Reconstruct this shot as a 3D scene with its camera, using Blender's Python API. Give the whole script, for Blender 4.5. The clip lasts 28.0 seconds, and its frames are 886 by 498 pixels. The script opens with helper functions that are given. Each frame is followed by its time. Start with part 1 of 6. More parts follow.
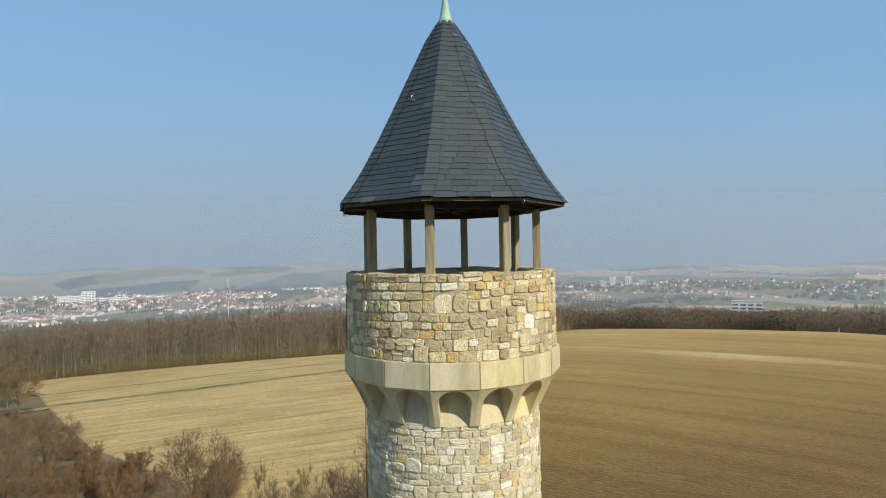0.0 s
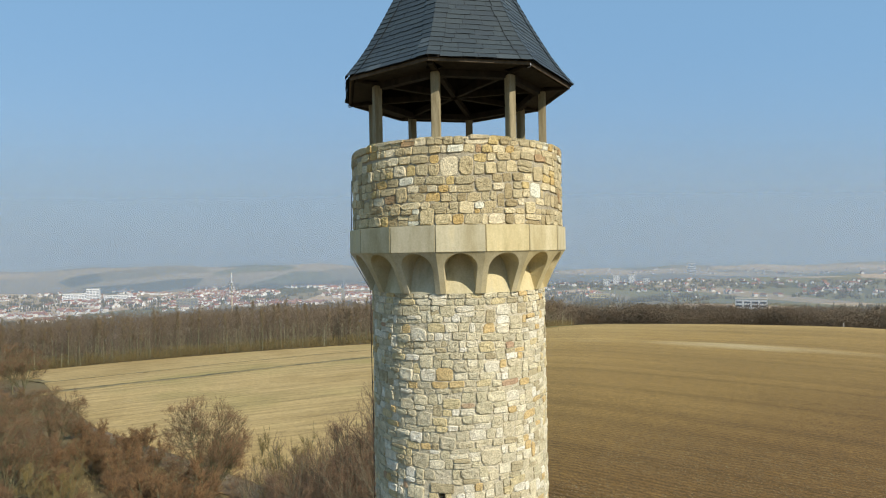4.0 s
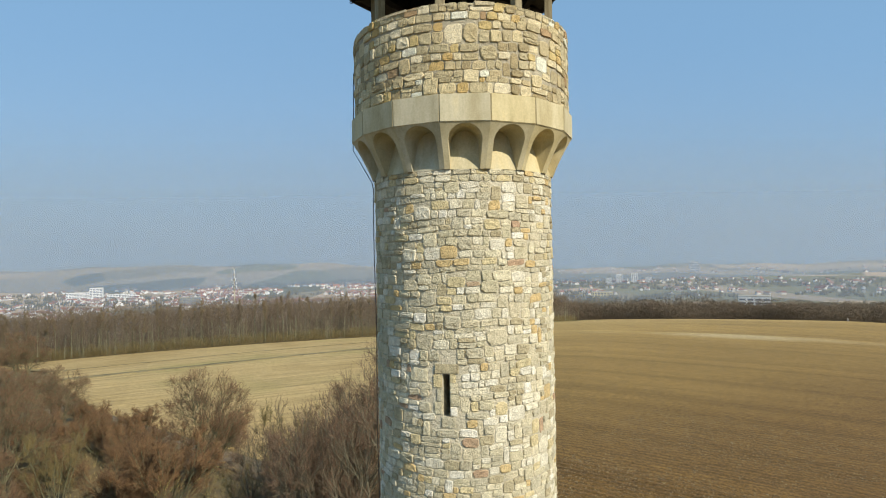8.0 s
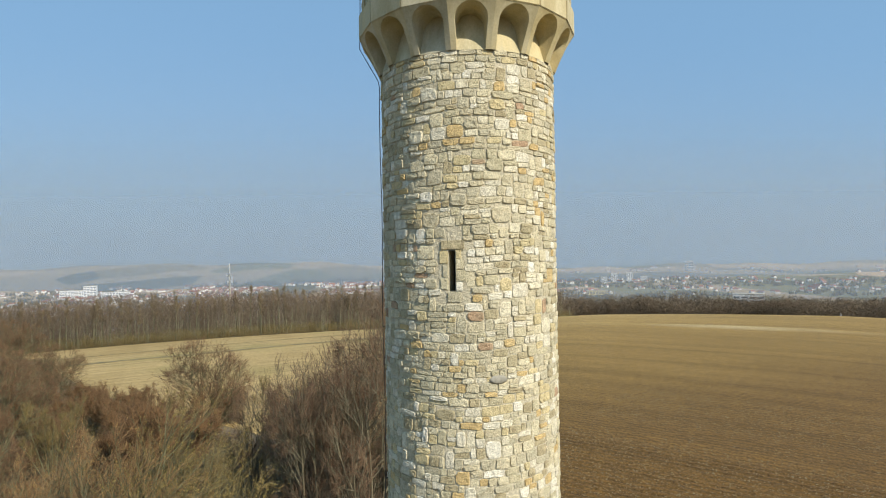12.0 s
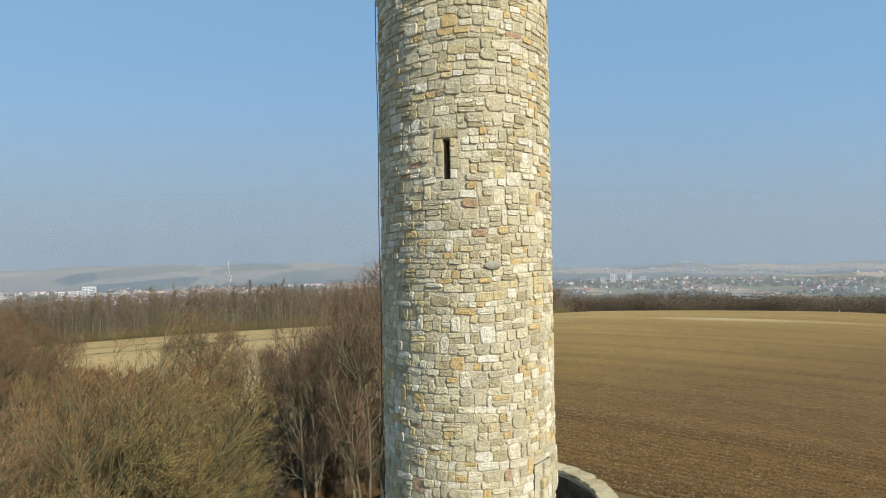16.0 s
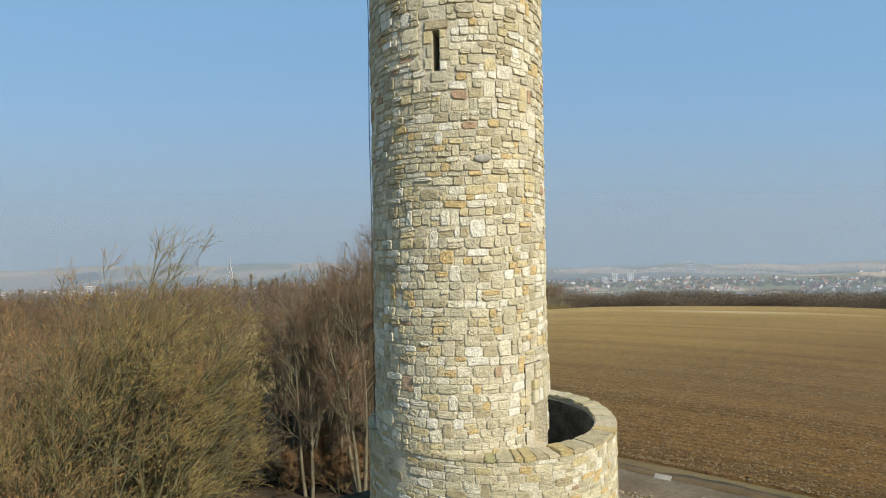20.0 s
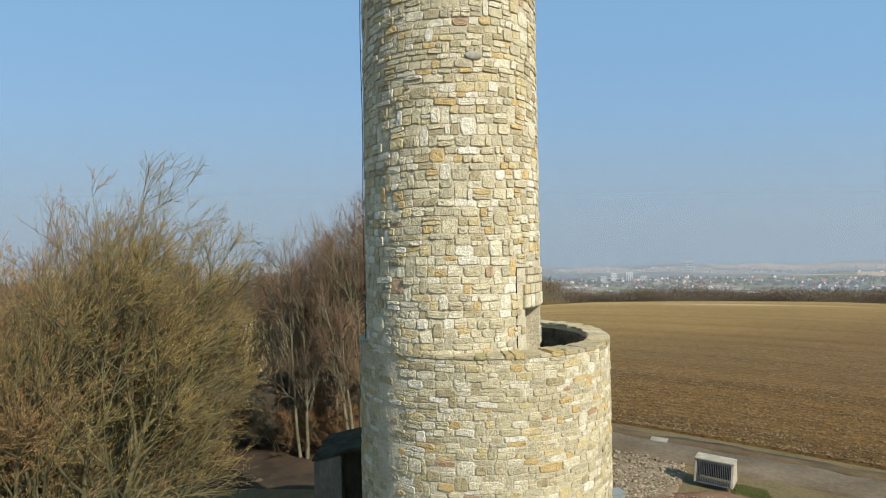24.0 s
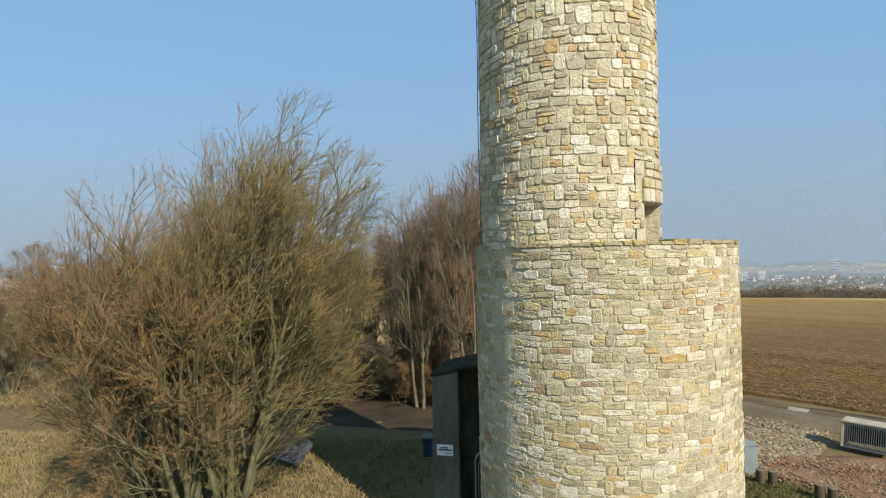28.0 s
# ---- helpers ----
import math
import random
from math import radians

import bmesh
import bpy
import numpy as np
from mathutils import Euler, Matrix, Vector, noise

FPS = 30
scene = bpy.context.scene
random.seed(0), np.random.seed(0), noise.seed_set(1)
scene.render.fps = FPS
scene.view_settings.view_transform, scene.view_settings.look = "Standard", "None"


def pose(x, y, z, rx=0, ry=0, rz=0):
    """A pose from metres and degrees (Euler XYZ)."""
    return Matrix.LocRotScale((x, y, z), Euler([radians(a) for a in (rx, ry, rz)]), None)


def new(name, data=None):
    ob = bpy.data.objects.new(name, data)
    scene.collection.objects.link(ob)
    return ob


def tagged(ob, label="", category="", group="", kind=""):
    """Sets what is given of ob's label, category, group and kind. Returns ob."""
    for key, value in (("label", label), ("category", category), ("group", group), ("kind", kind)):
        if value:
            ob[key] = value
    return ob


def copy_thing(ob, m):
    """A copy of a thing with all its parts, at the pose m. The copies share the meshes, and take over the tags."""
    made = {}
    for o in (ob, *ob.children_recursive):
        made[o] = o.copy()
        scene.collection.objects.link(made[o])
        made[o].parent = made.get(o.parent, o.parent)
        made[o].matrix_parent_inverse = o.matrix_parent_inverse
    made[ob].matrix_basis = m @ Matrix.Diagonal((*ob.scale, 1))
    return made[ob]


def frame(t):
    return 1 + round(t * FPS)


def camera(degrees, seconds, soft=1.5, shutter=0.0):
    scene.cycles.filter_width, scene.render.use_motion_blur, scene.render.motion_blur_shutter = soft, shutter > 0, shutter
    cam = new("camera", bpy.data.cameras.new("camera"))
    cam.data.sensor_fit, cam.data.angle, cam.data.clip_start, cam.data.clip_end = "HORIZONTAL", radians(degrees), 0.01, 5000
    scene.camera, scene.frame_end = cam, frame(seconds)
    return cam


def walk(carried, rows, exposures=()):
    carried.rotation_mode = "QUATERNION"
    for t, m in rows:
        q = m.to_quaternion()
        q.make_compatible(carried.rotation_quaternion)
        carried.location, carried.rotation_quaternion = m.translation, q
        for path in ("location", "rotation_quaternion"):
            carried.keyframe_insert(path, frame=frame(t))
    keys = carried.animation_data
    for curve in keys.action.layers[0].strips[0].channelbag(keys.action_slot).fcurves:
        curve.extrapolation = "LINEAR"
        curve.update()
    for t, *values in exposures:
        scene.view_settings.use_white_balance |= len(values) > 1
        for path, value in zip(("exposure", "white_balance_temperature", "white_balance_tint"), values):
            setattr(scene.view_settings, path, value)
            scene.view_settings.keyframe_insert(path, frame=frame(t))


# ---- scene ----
cam = camera(77.4, 28.0, 1.1)
# seconds, x, y, z, yaw, pitch, lean to the right; the tower's axis is x = y = 0, the path beside it z = 0
ROWS = [
    (0.0, 0.054, -13.198, 23.939, 0.95, 0.36, 1.12),
    (0.5, 0.082, -13.212, 23.647, 0.95, 0.35, 1.09),
    (1.0, 0.087, -13.218, 23.333, 0.95, 0.33, 1.06),
    (1.5, 0.151, -13.212, 23.036, 1.00, 0.32, 1.05),
    (2.0, 0.220, -13.242, 22.748, 1.15, 0.31, 1.05),
    (2.5, 0.230, -13.283, 22.445, 1.31, 0.31, 1.05),
    (3.0, 0.090, -13.295, 22.072, 1.31, 0.30, 1.05),
    (3.5, 0.006, -13.240, 21.646, 1.31, 0.28, 1.04),
    (5.5, -0.200, -13.025, 20.337, 1.15, 0.25, 1.04),
    (6.0, -0.228, -13.119, 19.997, 1.14, 0.22, 1.04),
    (6.5, -0.245, -13.172, 19.692, 1.14, 0.20, 1.05),
    (7.0, -0.200, -13.151, 19.422, 1.18, 0.19, 1.07),
    (7.5, -0.121, -13.022, 19.139, 1.30, 0.21, 1.10),
    (8.0, -0.134, -12.887, 18.814, 1.53, 0.22, 1.11),
    (8.5, -0.163, -12.850, 18.536, 1.37, 0.22, 1.08),
    (9.0, -0.128, -12.888, 18.202, 1.06, 0.22, 1.08),
    (9.5, -0.100, -13.040, 17.927, 0.99, 0.23, 1.09),
    (10.0, -0.188, -13.098, 17.585, 0.99, 0.23, 1.09),
    (10.5, -0.315, -13.128, 17.298, 1.03, 0.21, 1.07),
    (11.0, -0.427, -13.169, 16.977, 1.08, 0.18, 1.04),
    (11.5, -0.454, -13.170, 16.702, 1.07, 0.16, 1.01),
    (12.0, -0.382, -13.164, 16.378, 1.07, 0.16, 0.99),
    (12.5, -0.326, -13.159, 16.107, 0.99, 0.18, 1.01),
    (14.5, -0.184, -13.165, 14.975, 0.99, 0.23, 1.08),
    (15.0, -0.255, -13.207, 14.628, 1.06, 0.27, 1.11),
    (15.5, -0.313, -13.294, 14.358, 1.06, 0.27, 1.09),
    (16.0, -0.325, -13.304, 14.053, 0.99, 0.28, 1.03),
    (16.5, -0.241, -13.291, 13.805, 0.99, 0.26, 0.97),
    (17.0, -0.103, -13.239, 13.518, 1.01, 0.25, 0.94),
    (17.5, -0.043, -13.209, 13.290, 1.07, 0.26, 0.96),
    (18.0, -0.064, -13.161, 12.994, 1.00, 0.28, 0.99),
    (18.5, -0.112, -13.151, 12.744, 0.99, 0.29, 1.00),
    (19.0, -0.118, -13.174, 12.433, 1.00, 0.29, 0.98),
    (19.5, -0.075, -13.157, 12.174, 1.09, 0.30, 0.98),
    (20.0, -0.114, -13.143, 11.871, 1.17, 0.31, 1.01),
    (20.5, -0.183, -13.119, 11.605, 1.12, 0.32, 1.03),
    (21.0, -0.249, -13.047, 11.300, 1.08, 0.32, 1.03),
    (21.5, -0.286, -12.941, 11.056, 1.06, 0.30, 0.98),
    (23.5, -0.069, -12.935, 10.073, 0.97, 0.30, 0.96),
    (24.0, 0.022, -13.005, 9.835, 1.06, 0.30, 0.99),
    (24.5, 0.026, -12.990, 9.628, 1.41, 0.29, 1.05),
    (25.0, -0.012, -12.983, 9.310, 2.51, 0.31, 1.09),
    (25.5, -0.042, -12.993, 9.034, 3.72, 0.33, 1.12),
    (26.0, -0.065, -13.026, 8.735, 5.27, 0.35, 1.17),
    (26.5, -0.075, -13.067, 8.503, 6.61, 0.37, 1.22),
    (27.0, -0.088, -13.120, 8.197, 8.32, 0.38, 1.25),
    (27.5, -0.090, -13.182, 7.962, 10.23, 0.38, 1.25),
    (28.0, -0.102, -13.295, 7.665, 12.41, 0.39, 1.22),
]
EXPOSURES = [(0.0, 0.37), (20.0, 0.38), (28.0, 0.46)]
walk(cam, [(t, pose(x, y, z, 90 + pitch, lean, yaw)) for t, x, y, z, yaw, pitch, lean in ROWS], EXPOSURES)

# ---- light ----
SUN_AZ, SUN_EL = radians(45), radians(37)   # to the right of straight back, seen from the tower
SUN_DIR = Vector((math.sin(SUN_AZ) * math.cos(SUN_EL), -math.cos(SUN_AZ) * math.cos(SUN_EL), math.sin(SUN_EL)))
world = bpy.data.worlds.new("world")
scene.world = world
world.use_nodes = True
wn = world.node_tree.nodes
sky = wn.new("ShaderNodeTexSky")
sky.sky_type, sky.sun_disc = "NISHITA", False
sky.sun_elevation, sky.sun_rotation = SUN_EL, math.pi / 2 + (math.pi / 2 - SUN_AZ)
sky.altitude, sky.air_density, sky.dust_density, sky.ozone_density = 250, 1.15, 0.35, 1.5
wn["Background"].inputs[1].default_value = 0.099
# even spring haze over the whole sky, mixed into the clear blue
veil = wn.new("ShaderNodeMix")
veil.data_type = "RGBA"
veil.inputs[0].default_value = 0.80
veil.inputs[7].default_value = (1.84, 3.46, 5.45, 1)
world.node_tree.links.new(sky.outputs[0], veil.inputs[6])
world.node_tree.links.new(veil.outputs[2], wn["Background"].inputs[0])
sun = new("sun", bpy.data.lights.new("sun", "SUN"))
sun.data.energy, sun.data.angle, sun.data.color = 4.3, radians(0.6), (1.0, 0.925, 0.80)
sun.matrix_world = Matrix.Translation((20, -20, 40)) @ SUN_DIR.to_track_quat("Z", "Y").to_matrix().to_4x4()

# sheets added for haze: name, distance, foot, top, density, height where thinning begins
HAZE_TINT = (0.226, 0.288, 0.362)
HAZE_SHEETS = [("haze_near", 520, -70, 200, 0.17, -50), ("haze_middle", 1080, -120, 480, 0.22, -90), ("haze_far", 2050, -130, 950, 0.42, -120), ("haze_horizon", 3450, -150, 950, 0.88, -60)]
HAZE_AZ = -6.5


# ---- materials ----
def material(name, rough=0.85, metal=0.0):
    m = bpy.data.materials.new(name)
    m.use_nodes = True
    b = m.node_tree.nodes["Principled BSDF"]
    b.inputs["Roughness"].default_value, b.inputs["Metallic"].default_value = rough, metal
    b.inputs["Specular IOR Level"].default_value = 0.3
    return m, m.node_tree, b


def node(nt, kind, **kw):
    n = nt.nodes.new(kind)
    for k, v in kw.items():
        if k == "op":
            n.operation = v
        elif k == "blend":
            n.data_type, n.blend_type = "RGBA", v
    return n


def coords(nt, scale=(1, 1, 1), turn=0.0):
    """World position, scaled and turned about z."""
    g = node(nt, "ShaderNodeNewGeometry")
    mp = node(nt, "ShaderNodeMapping")
    mp.inputs["Scale"].default_value = scale
    if turn:
        r = node(nt, "ShaderNodeVectorRotate")
        r.rotation_type = "Z_AXIS"
        r.inputs["Angle"].default_value = turn
        nt.links.new(g.outputs["Position"], r.inputs["Vector"])
        nt.links.new(r.outputs[0], mp.inputs["Vector"])
    else:
        nt.links.new(g.outputs["Position"], mp.inputs["Vector"])
    return mp.outputs[0]


def noise_tex(nt, vec, scale, detail=4.0, rough=0.6):
    n = node(nt, "ShaderNodeTexNoise")
    n.inputs["Scale"].default_value, n.inputs["Detail"].default_value, n.inputs["Roughness"].default_value = scale, detail, rough
    nt.links.new(vec, n.inputs["Vector"])
    return n.outputs["Fac"]


def ramp(nt, fac, stops, smooth=True):
    r = node(nt, "ShaderNodeValToRGB")
    e = r.color_ramp.elements
    r.color_ramp.interpolation = "LINEAR" if smooth else "CONSTANT"
    for i, (p, c) in enumerate(stops):
        el = e[i] if i < 2 else e.new(p)
        el.position, el.color = p, (*c, 1)
    nt.links.new(fac, r.inputs[0])
    return r.outputs[0]


def mix(nt, fac, a, b, blend="MIX"):
    n = node(nt, "ShaderNodeMix", blend=blend)
    for sock, v in ((n.inputs[0], fac), (n.inputs[6], a), (n.inputs[7], b)):
        if isinstance(v, (int, float)):
            sock.default_value = v
        elif isinstance(v, tuple):
            sock.default_value = (*v, 1)
        else:
            nt.links.new(v, sock)
    return n.outputs[2]


def grey(v):
    return (v, v, v)


def bump(nt, bsdf, height, strength, dist):
    n = node(nt, "ShaderNodeBump")
    n.inputs["Strength"].default_value, n.inputs["Distance"].default_value = strength, dist
    nt.links.new(height, n.inputs["Height"])
    nt.links.new(n.outputs[0], bsdf.inputs["Normal"])


def plain(name, c1, c2, scale, rough=0.85, metal=0.0, rel=0.3, dist=0.01, fine=None, stretch=(1, 1, 1)):
    """Two tones broken up by noise at two scales, with fine relief."""
    m, nt, b = material(name, rough, metal)
    v = coords(nt, stretch)
    big = ramp(nt, noise_tex(nt, v, scale, 3), [(0.35, c1), (0.65, c2)])
    sm = noise_tex(nt, v, fine or scale * 11, 5, 0.7)
    nt.links.new(mix(nt, 0.55, big, ramp(nt, sm, [(0.3, grey(0.55)), (0.7, grey(1.35))]), "MULTIPLY"), b.inputs["Base Color"])
    if rel:
        bump(nt, b, sm, rel, dist)
    return m


STONE_TONES = [(0.0, (0.40, 0.34, 0.21)), (0.10, (0.56, 0.50, 0.35)), (0.24, (0.48, 0.44, 0.32)), (0.37, (0.64, 0.58, 0.41)), (0.50, (0.52, 0.47, 0.32)),
               (0.60, (0.70, 0.65, 0.50)), (0.71, (0.59, 0.495, 0.28)), (0.78, (0.70, 0.66, 0.54)), (0.875, (0.57, 0.41, 0.18)), (0.925, (0.78, 0.75, 0.65)), (0.985, (0.42, 0.27, 0.17))]
DRUM_BASE = [(0.0, (0.360, 0.287, 0.157)), (0.12, (0.528, 0.436, 0.256)), (0.28, (0.456, 0.384, 0.232)), (0.42, (0.648, 0.545, 0.325)), (0.54, (0.480, 0.413, 0.256)),
              (0.64, (0.720, 0.619, 0.394)), (0.76, (0.600, 0.458, 0.197)), (0.82, (0.792, 0.700, 0.492)), (0.88, (0.580, 0.400, 0.150)), (0.93, (0.800, 0.800, 0.670)), (0.98, (0.408, 0.264, 0.138))]


DRUM_TONES = [(p, tuple(0.93 * v for v in c)) for p, c in DRUM_BASE]
ANNEX_TONES = [(p, tuple(min(0.80, v * k) for v, k in zip(c, (0.93, 0.92, 0.88)))) for p, c in STONE_TONES]


def stone_material(name, single, tones=STONE_TONES, dirt=0.45):
    m, nt, b = material(name, 0.92)
    if single:
        rnd = node(nt, "ShaderNodeObjectInfo").outputs["Random"]
    else:
        rnd = node(nt, "ShaderNodeNewGeometry").outputs["Random Per Island"]
    tone = mix(nt, 0.14, ramp(nt, rnd, tones, False), tuple(tones[3][1]))
    v = coords(nt)
    patch = noise_tex(nt, v, 7.0, 5, 0.7)
    blot = ramp(nt, patch, [(0.28, (0.60, 0.55, 0.45)), (0.44, (0.92, 0.90, 0.84)), (0.58, (1.08, 1.06, 1.0)), (0.74, (1.32, 1.28, 1.2))])
    sm = noise_tex(nt, v, 34, 6, 0.8)
    grain = ramp(nt, sm, [(0.26, grey(0.50)), (0.5, grey(1.03)), (0.74, grey(1.40))])
    c = mix(nt, 0.9, mix(nt, 0.9, tone, blot, "MULTIPLY"), grain, "MULTIPLY")
    weather = ramp(nt, noise_tex(nt, v, 0.7, 6, 0.65), [(0.50, grey(0)), (0.78, grey(dirt))])
    c = mix(nt, weather, c, (0.36, 0.34, 0.22))
    nt.links.new(c, b.inputs["Base Color"])
    h = node(nt, "ShaderNodeMath", op="ADD")
    nt.links.new(sm, h.inputs[0])
    nt.links.new(patch, h.inputs[1])
    bump(nt, b, h.outputs[0], 0.9, 0.035)
    return m


M_STONE, M_STONES = stone_material("rubble_stone", True), stone_material("rubble_stone_rest", False)
M_DRUM, M_DRUMS = stone_material("parapet_stone", True, DRUM_TONES), stone_material("parapet_stone_rest", False, DRUM_TONES)
M_ANNEX, M_ANNEXS = stone_material("stair_wall_stone", True, ANNEX_TONES, 0.2), stone_material("stair_wall_stone_rest", False, ANNEX_TONES, 0.2)
M_DRUMMORTAR = plain("old_grey_mortar", (0.36, 0.31, 0.21), (0.48, 0.42, 0.29), 1.3, rel=1.0, dist=0.05, fine=17)
M_MORTAR = plain("lime_mortar", (0.50, 0.445, 0.31), (0.62, 0.555, 0.40), 1.3, rel=1.0, dist=0.05, fine=17)


def ashlar_material():
    """Dressed cream sandstone, block by block a little different, with ochre stains and rain streaks."""
    m, nt, b = material("cream_sandstone", 0.9)
    tone = ramp(nt, node(nt, "ShaderNodeObjectInfo").outputs["Random"], [(0.0, (0.47, 0.41, 0.25)), (0.35, (0.54, 0.48, 0.31)), (0.7, (0.56, 0.475, 0.265)), (1.0, (0.50, 0.46, 0.33))])
    stain = ramp(nt, noise_tex(nt, coords(nt, (1, 1, 0.35)), 1.6, 4, 0.6), [(0.36, (0.74, 0.70, 0.60)), (0.55, grey(1.0)), (0.72, (1.12, 1.05, 0.88))])
    streak = ramp(nt, noise_tex(nt, coords(nt, (1, 1, 0.15)), 4, 5, 0.7), [(0.32, (0.70, 0.69, 0.62)), (0.50, grey(1.0))])
    sm = noise_tex(nt, coords(nt), 26, 5, 0.7)
    c = mix(nt, 0.5, mix(nt, 0.9, tone, stain, "MULTIPLY"), streak, "MULTIPLY")
    nt.links.new(mix(nt, 0.5, c, ramp(nt, sm, [(0.3, grey(0.75)), (0.7, grey(1.2))]), "MULTIPLY"), b.inputs["Base Color"])
    bump(nt, b, sm, 0.3, 0.01)
    return m


M_ASHLAR = ashlar_material()
M_WOOD = plain("weathered_timber", (0.20, 0.16, 0.085), (0.32, 0.27, 0.16), 2.0, stretch=(5, 5, 0.6), rel=0.4)
# timber under the roof, its shade taken into the near-black colour
M_SHADED_TIMBER = plain("shaded_roof_timber", (0.015, 0.012, 0.009), (0.030, 0.024, 0.017), 2.0, stretch=(3, 3, 1))
M_FASCIA = plain("brown_fascia_board", (0.075, 0.055, 0.034), (0.12, 0.09, 0.056), 2.0, stretch=(3, 3, 1))
M_COPPER = plain("green_copper", (0.22, 0.36, 0.28), (0.34, 0.46, 0.36), 3, rough=0.6, stretch=(6, 6, 1))
M_IRON = plain("galvanised_metal", (0.30, 0.31, 0.32), (0.40, 0.41, 0.42), 5, rough=0.45, metal=0.7, rel=0)
M_DARK = plain("black_cable", (0.03, 0.03, 0.03), (0.05, 0.05, 0.05), 5, rel=0)
M_CONCRETE = plain("stained_concrete", (0.20, 0.19, 0.15), (0.36, 0.335, 0.27), 1.4, rel=0.35, stretch=(1, 1, 0.5))
M_PALE = plain("pale_concrete", (0.36, 0.32, 0.25), (0.47, 0.43, 0.34), 2.5, rel=0.3)


def slate_material(name, single):
    m, nt, b = material(name, 0.5)
    rnd = node(nt, "ShaderNodeObjectInfo").outputs["Random"] if single else node(nt, "ShaderNodeNewGeometry").outputs["Random Per Island"]
    tone = ramp(nt, rnd, [(0.0, (0.033, 0.042, 0.046)), (0.6, (0.037, 0.047, 0.050)), (0.96, (0.041, 0.052, 0.054)), (1.0, (0.070, 0.083, 0.085))])
    v = coords(nt)
    sm = noise_tex(nt, v, 22, 5, 0.7)
    c = mix(nt, 0.7, tone, ramp(nt, sm, [(0.3, grey(0.7)), (0.7, grey(1.3))]), "MULTIPLY")
    nt.links.new(c, b.inputs["Base Color"])
    bump(nt, b, sm, 0.3, 0.01)
    return m


M_SLATE, M_SLATES = slate_material("slate", True), slate_material("slate_rest", False)


# ---- mesh helpers ----
def mesh_of(name, verts, faces, mat, smooth=False):
    me = bpy.data.meshes.new(name)
    me.from_pydata([tuple(v) for v in verts], [], faces)
    if mat:
        me.materials.append(mat)
    if smooth:
        me.polygons.foreach_set("use_smooth", [True] * len(me.polygons))
    me.update()
    return me


def part(name, data, parent=None, label="", m=None):
    """Links a mesh as one object, under a thing or a part where one is given."""
    ob = new(name, data)
    if parent:
        ob.parent = parent
    if m is not None:
        ob.matrix_basis = m
    if label:
        ob["label"] = label
    return ob


def from_bm(name, bm, mat, smooth=False):
    bmesh.ops.recalc_face_normals(bm, faces=bm.faces)
    me = bpy.data.meshes.new(name)
    bm.to_mesh(me)
    bm.free()
    me.materials.append(mat)
    if smooth:
        me.polygons.foreach_set("use_smooth", [True] * len(me.polygons))
    return me


def box_bm(x0, x1, y0, y1, z0, z1, bevel=0.01, bm=None):
    own = bm is None
    bm = bm or bmesh.new()
    r = bmesh.ops.create_cube(bm, size=1.0)
    vs = r["verts"]
    bmesh.ops.scale(bm, vec=(x1 - x0, y1 - y0, z1 - z0), verts=vs)
    bmesh.ops.translate(bm, vec=((x0 + x1) / 2, (y0 + y1) / 2, (z0 + z1) / 2), verts=vs)
    if bevel and own:
        bmesh.ops.bevel(bm, geom=bm.edges[:], offset=bevel, segments=2, affect="EDGES", clamp_overlap=True)
    return bm


def join(pieces):
    """One vertex and face list out of many."""
    vs, fs, n = [], [], 0
    for v, f in pieces:
        vs.append(v)
        fs.extend([tuple(i + n for i in q) for q in f])
        n += len(v)
    return np.concatenate(vs) if vs else np.zeros((0, 3)), fs


def around(az, r, z, cx=0.0, cy=0.0):
    """A place on a ring: az in degrees, 0 faces -y, positive towards +x."""
    a = radians(az)
    return (cx + r * math.sin(a), cy - r * math.cos(a), z)


def face_out(az, r, z, cx=0.0, cy=0.0):
    """Pose on a ring: local x along the ring, local y into the wall, z up."""
    return Matrix.Translation(around(az, r, z, cx, cy)) @ Matrix.Rotation(radians(az), 4, "Z")


# ---- ground ----
def height(x, y):
    """The hill: it falls away evenly round the tower, down to a wide valley with low hills beyond."""
    r = np.hypot(x, y)
    az = np.degrees(np.arctan2(x, y))
    u = np.clip(az / 16.0, 0, 1) * np.clip((130 - az) / 40.0, 0, 1)
    hill = (-0.029 + 0.0125 * u * u * (3 - 2 * u)) * r - r * r / 5768.0
    u = np.clip((r - 400) / 1200.0, 0, 1)
    valley = (-39.3 + 5.0 * np.clip(az / 16.0, 0, 1) * np.clip((900 - r) / 500, 0, 1)) - 67 * (1 - (1 - u) ** 1.6)
    far = np.clip((r - 2100) / 1250.0, 0, 1)
    left = np.clip((6 - az) / 22.0, 0, 1) * np.clip((az + 75) / 20.0, 0, 1)
    rise = far * far * (3 - 2 * far) * (4 + 60 * left + 7 * np.sin(az * 0.35) + 5 * np.sin(az * 0.9 + 1))
    crest = 4.3 * np.clip((az - 12) / 24.0, 0, 1) * np.clip((150 - az) / 60.0, 0, 1) * np.clip(r / 330.0, 0, 1) ** 1.5 * np.clip((900 - r) / 500.0, 0, 1)
    return crest + np.where(r < 400, hill, valley + rise + 5 * np.clip((r - 900) / 900, 0, 1) * np.sin(x / 310.0) * np.sin(y / 400.0))


